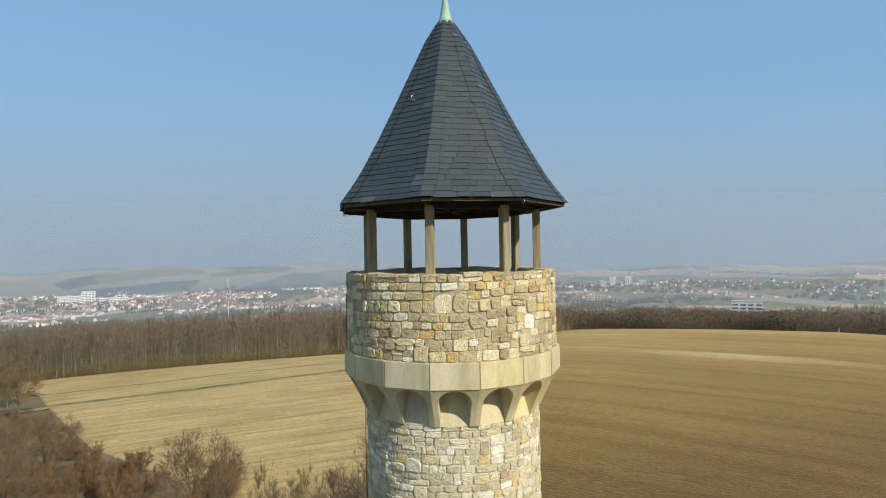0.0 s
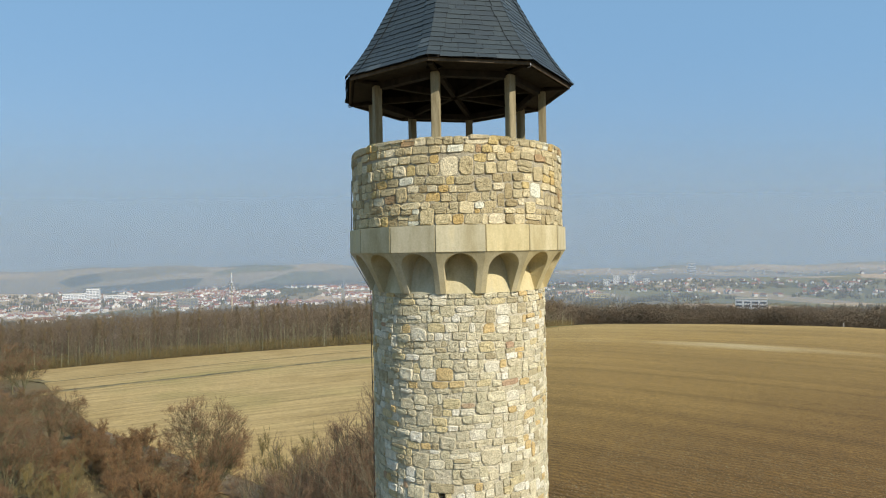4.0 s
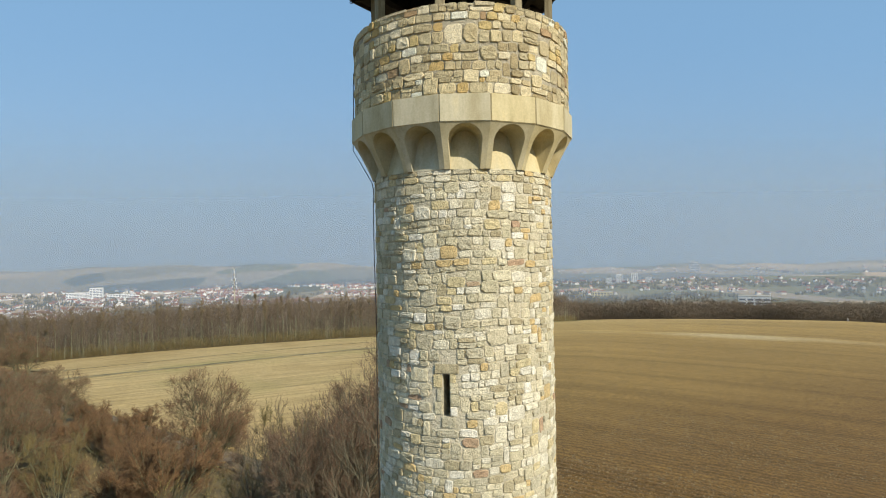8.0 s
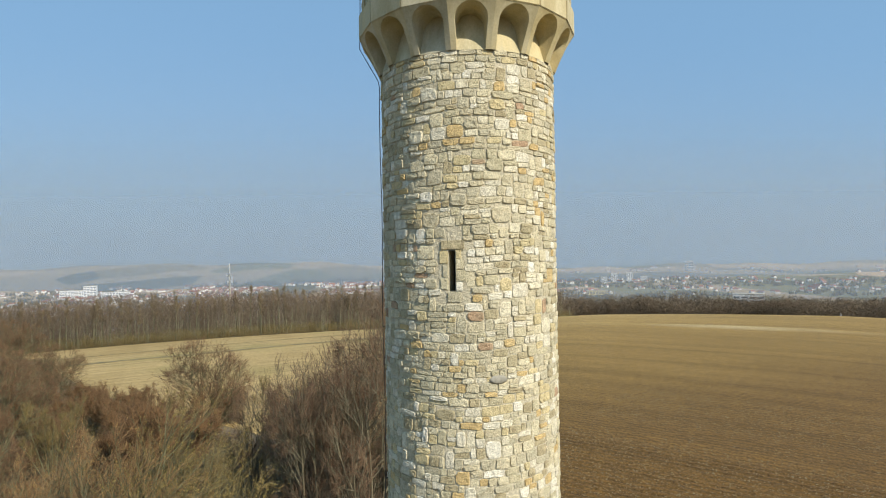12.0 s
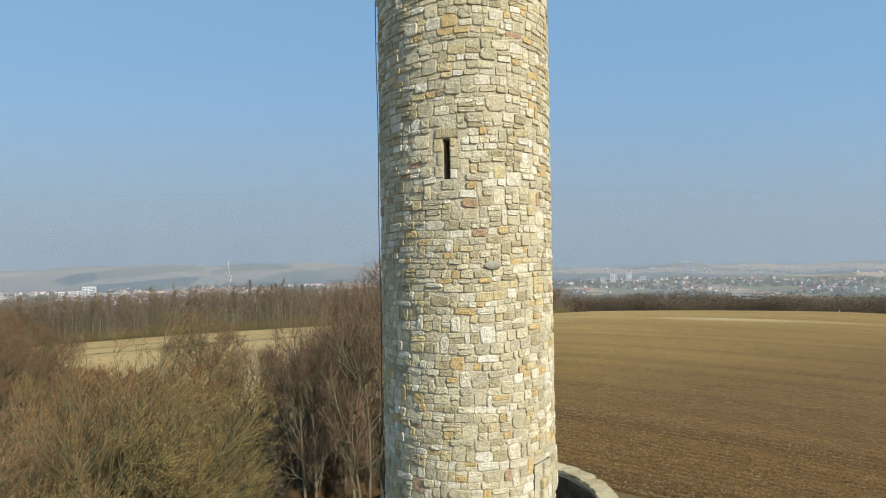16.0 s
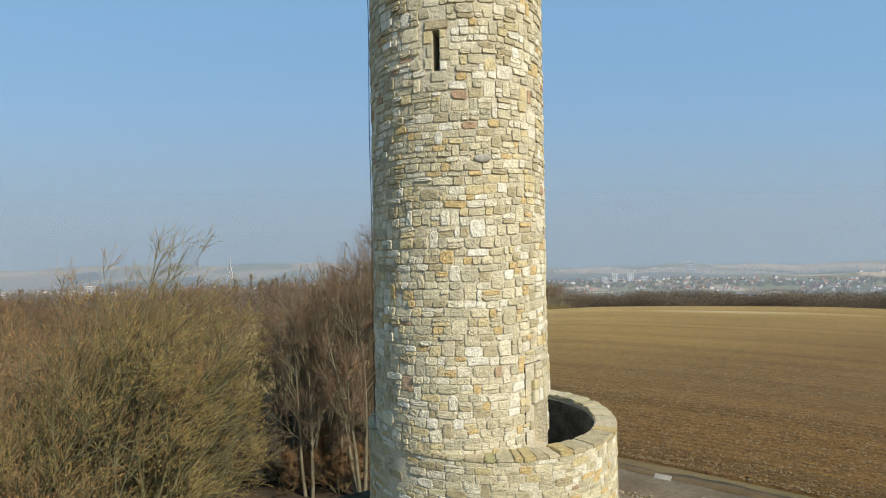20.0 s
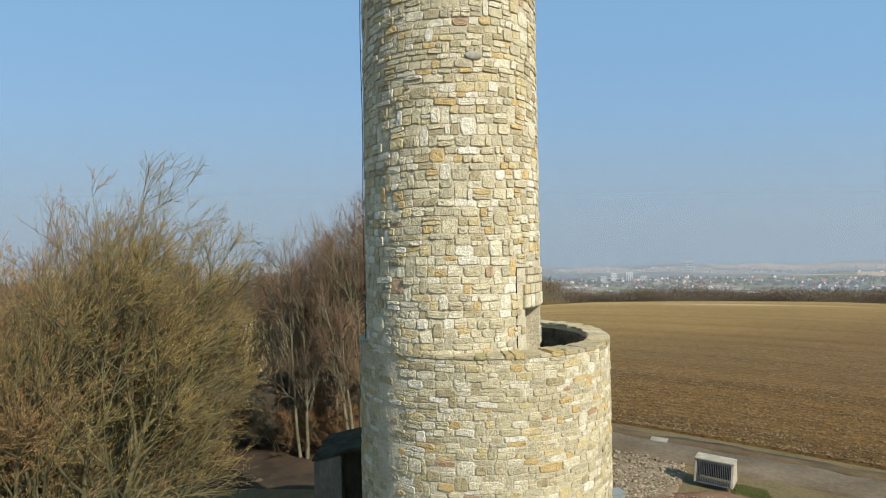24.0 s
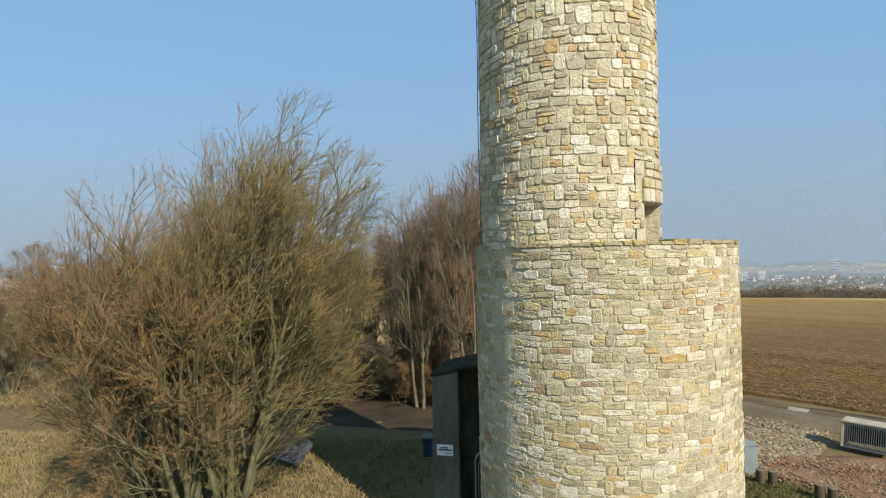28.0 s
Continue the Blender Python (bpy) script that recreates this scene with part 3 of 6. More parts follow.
def soil_material():
    """Harrowed soil: dark by the road, paler towards the crest."""
    m, nt, b = material("harrowed_soil", 0.95)
    turn = math.atan2(0.58, 0.815)
    v = coords(nt)
    across = node(nt, "ShaderNodeSeparateXYZ")
    nt.links.new(coords(nt, (1, 1, 1), turn), across.inputs[0])
    # grades the tone from dark near the road to pale far out
    dry = node(nt, "ShaderNodeMapRange")
    for k, x in (("From Min", 25), ("From Max", 400), ("To Min", 0.0), ("To Max", 1.0)):
        dry.inputs[k].default_value = x
    slant = node(nt, "ShaderNodeMath", op="MULTIPLY_ADD")
    nt.links.new(across.outputs["X"], slant.inputs[0])
    slant.inputs[1].default_value = -1.6
    nt.links.new(across.outputs["Y"], slant.inputs[2])
    nt.links.new(slant.outputs[0], dry.inputs["Value"])
    lines = noise_tex(nt, coords(nt, (0.25, 1.0, 0.2), turn), 3.2, 5, 0.7)
    drill = node(nt, "ShaderNodeTexWave")
    drill.bands_direction = "Y"
    drill.inputs["Scale"].default_value, drill.inputs["Distortion"].default_value, drill.inputs["Detail"].default_value, drill.inputs["Detail Scale"].default_value = 0.42, 2.2, 3.0, 2.0
    nt.links.new(coords(nt, (1, 1, 1), turn), drill.inputs["Vector"])
    tram = noise_tex(nt, coords(nt, (0.012, 1.0, 0.2), turn), 0.24, 4, 0.65)
    clod = noise_tex(nt, v, 5.0, 7, 0.8)
    wide = noise_tex(nt, coords(nt, (0.6, 1.2, 1.0), turn), 0.02, 4, 0.55)
    tone = ramp(nt, dry.outputs[0], [(0.0, (0.154, 0.084, 0.022)), (0.09, (0.166, 0.095, 0.026)), (0.22, (0.248, 0.153, 0.043)), (0.55, (0.328, 0.210, 0.064)), (1.0, (0.39, 0.266, 0.092))])
    c = mix(nt, 0.8, tone, ramp(nt, wide, [(0.32, grey(0.82)), (0.55, grey(1.0)), (0.72, (1.30, 1.34, 1.42))]), "MULTIPLY")
    spot = node(nt, "ShaderNodeMapping")
    spot.inputs["Location"].default_value, spot.inputs["Scale"].default_value = STREAK_AT, STREAK_SIZE
    nt.links.new(coords(nt, (1, 1, 0), turn), spot.inputs["Vector"])
    oval = node(nt, "ShaderNodeVectorMath", op="LENGTH")
    nt.links.new(spot.outputs[0], oval.inputs[0])
    ragged = node(nt, "ShaderNodeMath", op="ADD")
    nt.links.new(oval.outputs["Value"], ragged.inputs[0])
    nt.links.new(noise_tex(nt, coords(nt, (0.25, 1.0, 0.2), turn), 0.12, 4, 0.6), ragged.inputs[1])
    c = mix(nt, ramp(nt, ragged.outputs[0], [(0.55, grey(0.75)), (1.0, grey(0.0))]), c, (0.47, 0.37, 0.19))
    c = mix(nt, 0.45, c, ramp(nt, lines, [(0.36, grey(0.5)), (0.50, grey(1.0)), (0.64, grey(1.3))]), "MULTIPLY")
    c = mix(nt, 0.38, c, ramp(nt, drill.outputs["Fac"], [(0.05, grey(0.5)), (0.40, grey(1.0)), (0.9, grey(1.2))]), "MULTIPLY")
    c = mix(nt, 0.55, c, ramp(nt, tram, [(0.36, grey(0.68)), (0.5, grey(1.0)), (0.62, grey(1.15))]), "MULTIPLY")
    c = mix(nt, 0.9, c, ramp(nt, clod, [(0.36, grey(0.35)), (0.5, grey(1.0)), (0.64, grey(1.65))]), "MULTIPLY")
    nt.links.new(c, b.inputs["Base Color"])
    h = node(nt, "ShaderNodeMath", op="ADD")
    nt.links.new(clod, h.inputs[0])
    nt.links.new(lines, h.inputs[1])
    bump(nt, b, h.outputs[0], 1.0, 0.12)
    return m


def stubble_material():
    m, nt, b = material("pale_stubble", 0.95)
    v = coords(nt)
    rows = coords(nt, (0.06, 1.0, 0.1), radians(-24))
    lines = noise_tex(nt, rows, 0.8, 6, 0.75)
    wide = noise_tex(nt, v, 0.03, 4, 0.6)
    clod = noise_tex(nt, v, 1.4, 8, 0.8)
    tone = ramp(nt, wide, [(0.35, (0.34, 0.235, 0.09)), (0.5, (0.41, 0.29, 0.12)), (0.66, (0.32, 0.245, 0.09))])
    c = mix(nt, 0.8, tone, ramp(nt, lines, [(0.34, grey(0.55)), (0.5, grey(1.0)), (0.66, grey(1.3))]), "MULTIPLY")
    c = mix(nt, 0.7, c, ramp(nt, clod, [(0.3, grey(0.6)), (0.72, grey(1.4))]), "MULTIPLY")
    nt.links.new(c, b.inputs["Base Color"])
    bump(nt, b, clod, 0.8, 0.1)
    return m


M_SOIL, M_STUBBLE = soil_material(), stubble_material()
M_TRACK = plain("dark_damp_earth", (0.17, 0.135, 0.06), (0.27, 0.205, 0.09), 0.2, fine=2.5, rel=0.6, dist=0.05)
M_VERGE = plain("crumbly_earth", (0.085, 0.055, 0.024), (0.14, 0.095, 0.042), 0.5, fine=6, rel=0.8, dist=0.05)
M_GRASSLINE = plain("rough_verge", (0.26, 0.22, 0.10), (0.18, 0.19, 0.075), 0.25, fine=4, rel=0.6, dist=0.06)
M_ASPHALT = plain("worn_asphalt", (0.13, 0.098, 0.062), (0.205, 0.16, 0.107), 0.35, rough=1.0, fine=5, rel=0.5, dist=0.03)
M_ASPHALT.node_tree.nodes["Principled BSDF"].inputs["Specular IOR Level"].default_value = 0.08
M_RED = plain("crushed_red_brick", (0.145, 0.073, 0.038), (0.215, 0.128, 0.072), 0.7, fine=30, rel=0.8, dist=0.012)
M_GRAVELBED = plain("dusty_gravel_bed", (0.17, 0.12, 0.072), (0.27, 0.20, 0.125), 0.8, fine=14, rel=0.9, dist=0.04)

rs = np.random.RandomState(3)
D_ALONG, D_OUT, EDGE0 = np.array([0.815, -0.58]), np.array([0.58, 0.815]), np.array([1.0, 25.65])
ns = np.concatenate([np.arange(0, 16, 0.16), 16 * 1.045 ** np.arange(1, 84)])
us = np.linspace(0, 1, 260)
P = np.zeros((len(ns), len(us), 3))
for i, n in enumerate(ns):
    left = -0.49 * n if n > 0 else 0.0
    s = left + (62 + 1.35 * n - left) * us ** 1.4
    xy = EDGE0 + s[:, None] * D_ALONG + n * D_OUT
    k = 0.07 * max(0, 1 - n / 60)
    rough = rs.normal(0, 1, len(us)) * 0.5 * k + k * math.sin(n * 2 * math.pi / 0.9) * 0.6
    bank = 0.10 * min(1, n / 0.8) - (0.35 if n == 0 else 0)
    P[i, :, :2] = xy
    P[i, :, 2] = height(xy[:, 0], xy[:, 1]) + bank + rough
grid_sheet("plowed_field", P, M_SOIL, "brown harrowed field with fine rows of clods", "field")


def along(points, k):
    """k places spaced evenly along a line of places."""
    p = np.array(points, float)
    d = np.concatenate([[0], np.cumsum(np.hypot(*np.diff(p, axis=0).T))])
    t = np.linspace(0, d[-1], k)
    return np.stack([np.interp(t, d, p[:, 0]), np.interp(t, d, p[:, 1])], 1)


def between(name, near, far, mat, lift, label, category, rows=60, cols=140, rough=0.0, sink=True):
    A, B = along(near, cols), along(far, cols)
    P = np.zeros((rows, cols, 3))
    for i, v in enumerate(np.linspace(0, 1, rows)):
        xy = A + (B - A) * v ** 1.3
        P[i, :, :2] = xy
        P[i, :, 2] = height(xy[:, 0], xy[:, 1]) + lift + rs.normal(0, 1, cols) * rough
    if sink:
        P[0, :, 2] -= 0.3
        P[-1, :, 2] -= 0.3
        P[:, 0, 2] -= 0.3
        P[:, -1, 2] -= 0.3
    return grid_sheet(name, P, mat, label, category)


def ribbon(name, line, width, mat, lift, label, category, cols=160, edge=0.12):
    C = along(line, cols)
    T = np.gradient(C, axis=0)
    T /= np.hypot(*T.T)[:, None]
    N = np.stack([-T[:, 1], T[:, 0]], 1)
    P = np.zeros((5, cols, 3))
    for i, f in enumerate((-0.52, -0.5, 0, 0.5, 0.52)):
        xy = C + N * (width * f + rs.normal(0, edge, cols))[:, None]
        P[i, :, :2] = xy
        P[i, :, 2] = height(xy[:, 0], xy[:, 1]) + lift - (0.15 if i in (0, 4) else 0)
    return grid_sheet(name, P, mat, label, category)


WOOD_EDGE = [(-175, 128), (-150, 143), (-127, 152), (-108, 160), (-76, 171), (-40, 185), (-8, 200), (20, 232), (69, 326)]
between("stubble_field", [(-150, 143), (-110, 130), (-83, 99), (-54, 68), (-38, 56), (-15, 38.5), (0.5, 26.2)],
        [(-150, 144), (-127, 152), (-108, 160), (-76, 171), (-40, 185), (-8, 200), (18, 232)], M_STUBBLE, 0.02, "pale yellow stubble field with faint drill rows", "field", rough=0.02)
ribbon("field_track", [(-96, 96), (-85.6, 101.1), (-59.1, 113.3), (-29.3, 134.5), (0, 152), (8, 160)], 3.4, M_TRACK, 0.09, "dark grassy track across the stubble", "track", edge=0.15)
ribbon("field_strip", [(-112, 128), (-98.6, 118.6), (-80, 127), (-40, 152), (0, 176)], 1.4, M_TRACK, 0.08, "thin dark furrow along the stubble", "furrow", edge=0.2)
ribbon("field_margin", [(22, 228), (69.6, 325), (90, 360)], 5.0, M_GRASSLINE, 0.4, "grassy field margin before the wood", "verge", edge=0.5)
ROAD = [(-62, 72.5), (-55, 66.5), (-40, 55), (-17, 37.5), (-2, 25.5), (8.27, 16.5), (17, 10.5), (40, -6), (80, -36)]
ribbon("road", ROAD, 2.9, M_ASPHALT, 0.025, "narrow worn asphalt farm road", "road", cols=240, edge=0.05)
ribbon("road_verge", [(x + 1.1, y + 1.5) for x, y in ROAD[3:]], 1.0, M_VERGE, 0.03, "dark crumbly earth verge beside the road", "verge", edge=0.12)
between("gravel_bed", [(3.4, 6.6), (5.2, 8.2), (6.6, 9.4), (8.8, 9.2)], [(4.6, 17.2), (6.6, 15.9), (8.0, 14.7), (10.9, 12.6)], M_GRAVELBED, 0.05, "bank of loose grey gravel", "gravel", rows=24, cols=30, rough=0.03)
between("red_earth", [(5.6, 7.7), (7.2, 7.2), (9.0, 5.7), (14, 0.5), (24, -8)], [(6.6, 9.6), (8.8, 10.0), (11.6, 10.6), (17, 7.4), (30, -2)], M_RED, 0.045, "strip of crushed red brick rubble", "rubble", rows=16, cols=60, rough=0.02)


# litter patch, darkened in its colour for tower and tree shade
M_SHADED_LITTER = plain("shaded_leaf_litter", (0.036, 0.025, 0.015), (0.075, 0.05, 0.028), 0.6, fine=9, rel=0.9, dist=0.06)
between("leaf_litter", [(-13.5, 11.5), (-9, 11), (-5, 10.6), (-2.4, 11)], [(-19, 26), (-12, 25), (-6, 23), (-0.5, 20)], M_SHADED_LITTER, 0.035, "leaf litter under the alders, darkened in colour for shade", "leaf litter", rows=20, cols=30, rough=0.02)


def tumbled(rng, size, flat=0.6):
    """A small broken stone, 20 faces or so."""
    V = [(0, 0, -1), (0.72, -0.53, -0.45), (-0.28, -0.85, -0.45), (-0.9, 0, -0.45), (-0.28, 0.85, -0.45), (0.72, 0.53, -0.45), (0.28, -0.85, 0.45), (-0.72, -0.53, 0.45), (-0.72, 0.53, 0.45), (0.28, 0.85, 0.45), (0.9, 0, 0.45), (0, 0, 1)]
    F = [(0, 1, 2), (1, 0, 5), (0, 2, 3), (0, 3, 4), (0, 4, 5), (1, 5, 10), (2, 1, 6), (3, 2, 7), (4, 3, 8), (5, 4, 9), (1, 10, 6), (2, 6, 7), (3, 7, 8), (4, 8, 9), (5, 9, 10), (6, 10, 11), (7, 6, 11), (8, 7, 11), (9, 8, 11), (10, 9, 11)]
    v = np.array(V) * rng.uniform(0.7, 1.25, (12, 1)) * size * np.array([rng.uniform(0.8, 1.3), 1, flat])
    a = rng.uniform(0, 6.28)
    c, s = math.cos(a), math.sin(a)
    return v @ np.array([[c, s, 0], [-s, c, 0], [0, 0, 1]]), F


def scatter(name, count, place, size, tones, label, seed, lift=0.02):
    rng = np.random.RandomState(seed)
    pieces = []
    for _ in range(count):
        x, y = place(rng)
        v, f = tumbled(rng, rng.uniform(*size) * rng.choice([0.7, 1, 1, 1.4]))
        pieces.append((v + np.array([x, y, float(height(np.array(x), np.array(y))) + lift]), f))
    V, F = join(pieces)
    return tagged(new(name, mesh_of(name, V, F, stone_material(name + "_stone", False, tones))), label, name, kind="stuff")


def quad_place(a, b, c, d):
    def go(rng):
        u, v = rng.rand(2)
        p = (1 - u) * (1 - v) * np.array(a) + u * (1 - v) * np.array(b) + u * v * np.array(c) + (1 - u) * v * np.array(d)
        return p[0] + rng.normal(0, 0.15), p[1] + rng.normal(0, 0.15)
    return go


GREY_TONES = [(0.0, (0.19, 0.14, 0.085)), (0.25, (0.28, 0.22, 0.14)), (0.5, (0.23, 0.18, 0.115)), (0.75, (0.36, 0.30, 0.205)), (0.95, (0.22, 0.12, 0.075))]
RED_TONES = [(0.0, (0.20, 0.095, 0.05)), (0.3, (0.26, 0.14, 0.08)), (0.6, (0.19, 0.105, 0.06)), (0.8, (0.30, 0.23, 0.16)), (0.95, (0.31, 0.15, 0.085))]
SOIL_TONES = [(0.0, (0.125, 0.074, 0.019)), (0.4, (0.165, 0.100, 0.027)), (0.7, (0.20, 0.128, 0.038)), (0.997, (0.55, 0.50, 0.40))]
scatter("gravel", 2600, quad_place((4.0, 7.0), (8.4, 9.8), (10.7, 12.8), (5.2, 16.6)), (0.03, 0.075), GREY_TONES, "loose grey and buff gravel stones", 11, 0.06)
scatter("brick_rubble", 2600, quad_place((6.0, 7.6), (12.5, 2.5), (15.5, 8.0), (7.8, 10.0)), (0.025, 0.06), RED_TONES, "crushed red brick and stone chips", 12, 0.055)
scatter("clod", 30000, lambda r: tuple(EDGE0 + (r.rand() * 44 - 1) * D_ALONG + (0.2 + 38 * r.rand() ** 1.35) * D_OUT), (0.02, 0.06), SOIL_TONES, "clods of dry brown soil along the field edge", 13, 0.10)


def turf(name, count, place, tall, tones, label, seed):
    """Tufts of grass: a few bent blades each."""
    rng = np.random.RandomState(seed)
    V, F, n = [], [], 0
    for _ in range(count):
        x, y = place(rng)
        z = float(height(np.array(x), np.array(y)))
        for _ in range(4):
            a, h, w, l = rng.uniform(0, 6.28), rng.uniform(*tall), rng.uniform(0.008, 0.018), rng.uniform(0.03, 0.12)
            bx, by = x + rng.normal(0, 0.05), y + rng.normal(0, 0.05)
            c, s = math.cos(a), math.sin(a)
            V += [(bx - s * w, by + c * w, z - 0.02), (bx + s * w, by - c * w, z - 0.02), (bx + c * l * 0.4, by + s * l * 0.4, z + h * 0.7), (bx + c * l, by + s * l, z + h)]
            F += [(n, n + 1, n + 2), (n, n + 2, n + 3)]
            n += 4
    m, nt, b = material(name, 0.8)
    rnd = node(nt, "ShaderNodeNewGeometry").outputs["Random Per Island"]
    nt.links.new(ramp(nt, rnd, tones), b.inputs["Base Color"])
    return tagged(new(name, mesh_of(name, V, F, m)), label, "grass", kind="stuff")


GREEN = [(0.0, (0.07, 0.09, 0.025)), (0.5, (0.13, 0.13, 0.042)), (1.0, (0.22, 0.17, 0.075))]
DRY = [(0.0, (0.24, 0.175, 0.075)), (0.5, (0.34, 0.26, 0.12)), (1.0, (0.18, 0.16, 0.055))]
turf("green_grass", 3500, quad_place((3.6, 3.0), (8.5, 2.0), (8.8, 5.6), (5.2, 7.6)), (0.04, 0.12), GREEN, "short spring grass beside the tower", 21)
turf("green_tuft", 900, quad_place((11.5, 9.8), (12.3, 9.4), (12.5, 10.0), (11.8, 10.4)), (0.05, 0.13), [(0.0, (0.09, 0.13, 0.03)), (0.5, (0.14, 0.17, 0.045)), (1.0, (0.22, 0.20, 0.075))], "green grass growing round the ventilation hood", 24)
turf("dry_grass", 15000, lambda r: (-5 - 24 * r.rand(), -6 + 15.5 * r.rand()), (0.06, 0.22), DRY, "dry trampled meadow grass under the trees", 22)
turf("tall_dry_grass", 4000, lambda r: (-16 - 34 * r.rand(), 14 + 34 * r.rand()), (0.12, 0.4), DRY, "long straw-coloured grass in the thicket", 23)


# ---- trees ----
def twig_material(name, tones):
    m, nt, b = material(name, 0.85)
    rnd = node(nt, "ShaderNodeNewGeometry").outputs["Random Per Island"]
    c = ramp(nt, rnd, tones)
    v = coords(nt)
    c = mix(nt, 0.7, c, ramp(nt, noise_tex(nt, v, 0.8, 3), [(0.3, grey(0.7)), (0.7, grey(1.3))]), "MULTIPLY")
    nt.links.new(c, b.inputs["Base Color"])
    return m


M_BARK = plain("grey_green_bark", (0.105, 0.10, 0.05), (0.185, 0.170, 0.09), 3, stretch=(3, 3, 0.8), rel=0.6)
M_PALEBARK = plain("pale_bark", (0.11, 0.098, 0.058), (0.21, 0.18, 0.115), 3, stretch=(3, 3, 0.8), rel=0.5)
M_WOODBARK = plain("olive_bark", (0.10, 0.098, 0.055), (0.18, 0.17, 0.105), 1.5, stretch=(2, 2, 0.5), rel=0)
M_OCHRE = twig_material("ochre_twigs", [(0.0, (0.098, 0.070, 0.030)), (0.4, (0.155, 0.114, 0.047)), (0.7, (0.14, 0.114, 0.040)), (1.0, (0.225, 0.163, 0.073))])
M_RUSSET = twig_material("russet_twigs", [(0.0, (0.095, 0.055, 0.028)), (0.5, (0.16, 0.090, 0.045)), (1.0, (0.22, 0.135, 0.068))])
M_RUST = twig_material("rust_twigs", [(0.0, (0.13, 0.078, 0.038)), (0.5, (0.205, 0.125, 0.058)), (1.0, (0.28, 0.185, 0.088))])
M_BROWN = twig_material("brown_twigs", [(0.0, (0.105, 0.064, 0.037)), (0.5, (0.16, 0.098, 0.056)), (1.0, (0.22, 0.142, 0.083))])
M_WOOD_FAR = twig_material("wood_twigs", [(0.0, (0.10, 0.072, 0.038)), (0.5, (0.145, 0.10, 0.055)), (1.0, (0.18, 0.145, 0.08))])
M_BUD = twig_material("ochre_buds", [(0.0, (0.12, 0.088, 0.02)), (0.5, (0.21, 0.155, 0.04)), (1.0, (0.32, 0.245, 0.085))])
M_BUDRED = twig_material("rusty_buds", [(0.0, (0.165, 0.092, 0.03)), (0.5, (0.265, 0.158, 0.052)), (1.0, (0.35, 0.23, 0.09))])
M_THORN = twig_material("thorn_twigs", [(0.0, (0.09, 0.052, 0.025)), (0.5, (0.155, 0.088, 0.040)), (1.0, (0.225, 0.132, 0.056))])
M_DARKTWIG = twig_material("dark_twigs", [(0.0, (0.06, 0.05, 0.035)), (0.5, (0.10, 0.085, 0.055)), (1.0, (0.14, 0.11, 0.075))])
M_STRAW = twig_material("straw_twigs", [(0.0, (0.13, 0.09, 0.035)), (0.5, (0.19, 0.14, 0.055)), (1.0, (0.12, 0.10, 0.03))])


def tubes(lines, sides):
    """Tapered tubes along lines of places: (places, radii)."""
    V, F, n = [], [], 0
    ang = np.arange(sides) * 2 * math.pi / sides
    for pts, rad in lines:
        k = len(pts)
        t = np.gradient(pts, axis=0)
        t /= np.linalg.norm(t, axis=1)[:, None] + 1e-9
        ref = np.array([1.0, 0, 0]) if abs(t[0, 0]) < 0.8 else np.array([0, 1.0, 0])
        a = np.cross(t, ref)
        a /= np.linalg.norm(a, axis=1)[:, None] + 1e-9
        b = np.cross(t, a)
        ring = pts[:, None] + rad[:, None, None] * (np.cos(ang)[None, :, None] * a[:, None] + np.sin(ang)[None, :, None] * b[:, None])
        V.append(ring.reshape(-1, 3))
        for i in range(k - 1):
            for j in range(sides):
                q = (j + 1) % sides
                F.append((n + i * sides + j, n + i * sides + q, n + (i + 1) * sides + q, n + (i + 1) * sides + j))
        n += k * sides
    return (np.concatenate(V), F) if V else (np.zeros((0, 3)), [])


def cones(p, d, length, rad, n0=0):
    """Many thin twigs at once: three sides each, ending in a point."""
    n = len(p)
    ref = np.where(np.abs(d[:, :1]) < 0.8, np.array([[1.0, 0, 0]]), np.array([[0, 1.0, 0]]))
    a = np.cross(d, ref)
    a /= np.linalg.norm(a, axis=1)[:, None] + 1e-9
    b = np.cross(d, a)
    V = np.zeros((n, 4, 3))
    for j in range(3):
        an = j * 2 * math.pi / 3
        V[:, j] = p + rad[:, None] * (math.cos(an) * a + math.sin(an) * b)
    V[:, 3] = p + d * length[:, None]
    i = np.arange(n)[:, None] * 4 + n0
    F = np.concatenate([i + np.array([[0, 1, 3]]), i + np.array([[1, 2, 3]]), i + np.array([[2, 0, 3]])])
    return V.reshape(-1, 3), F


def unit(v):
    return v / (np.linalg.norm(v, axis=-1, keepdims=True) + 1e-9)


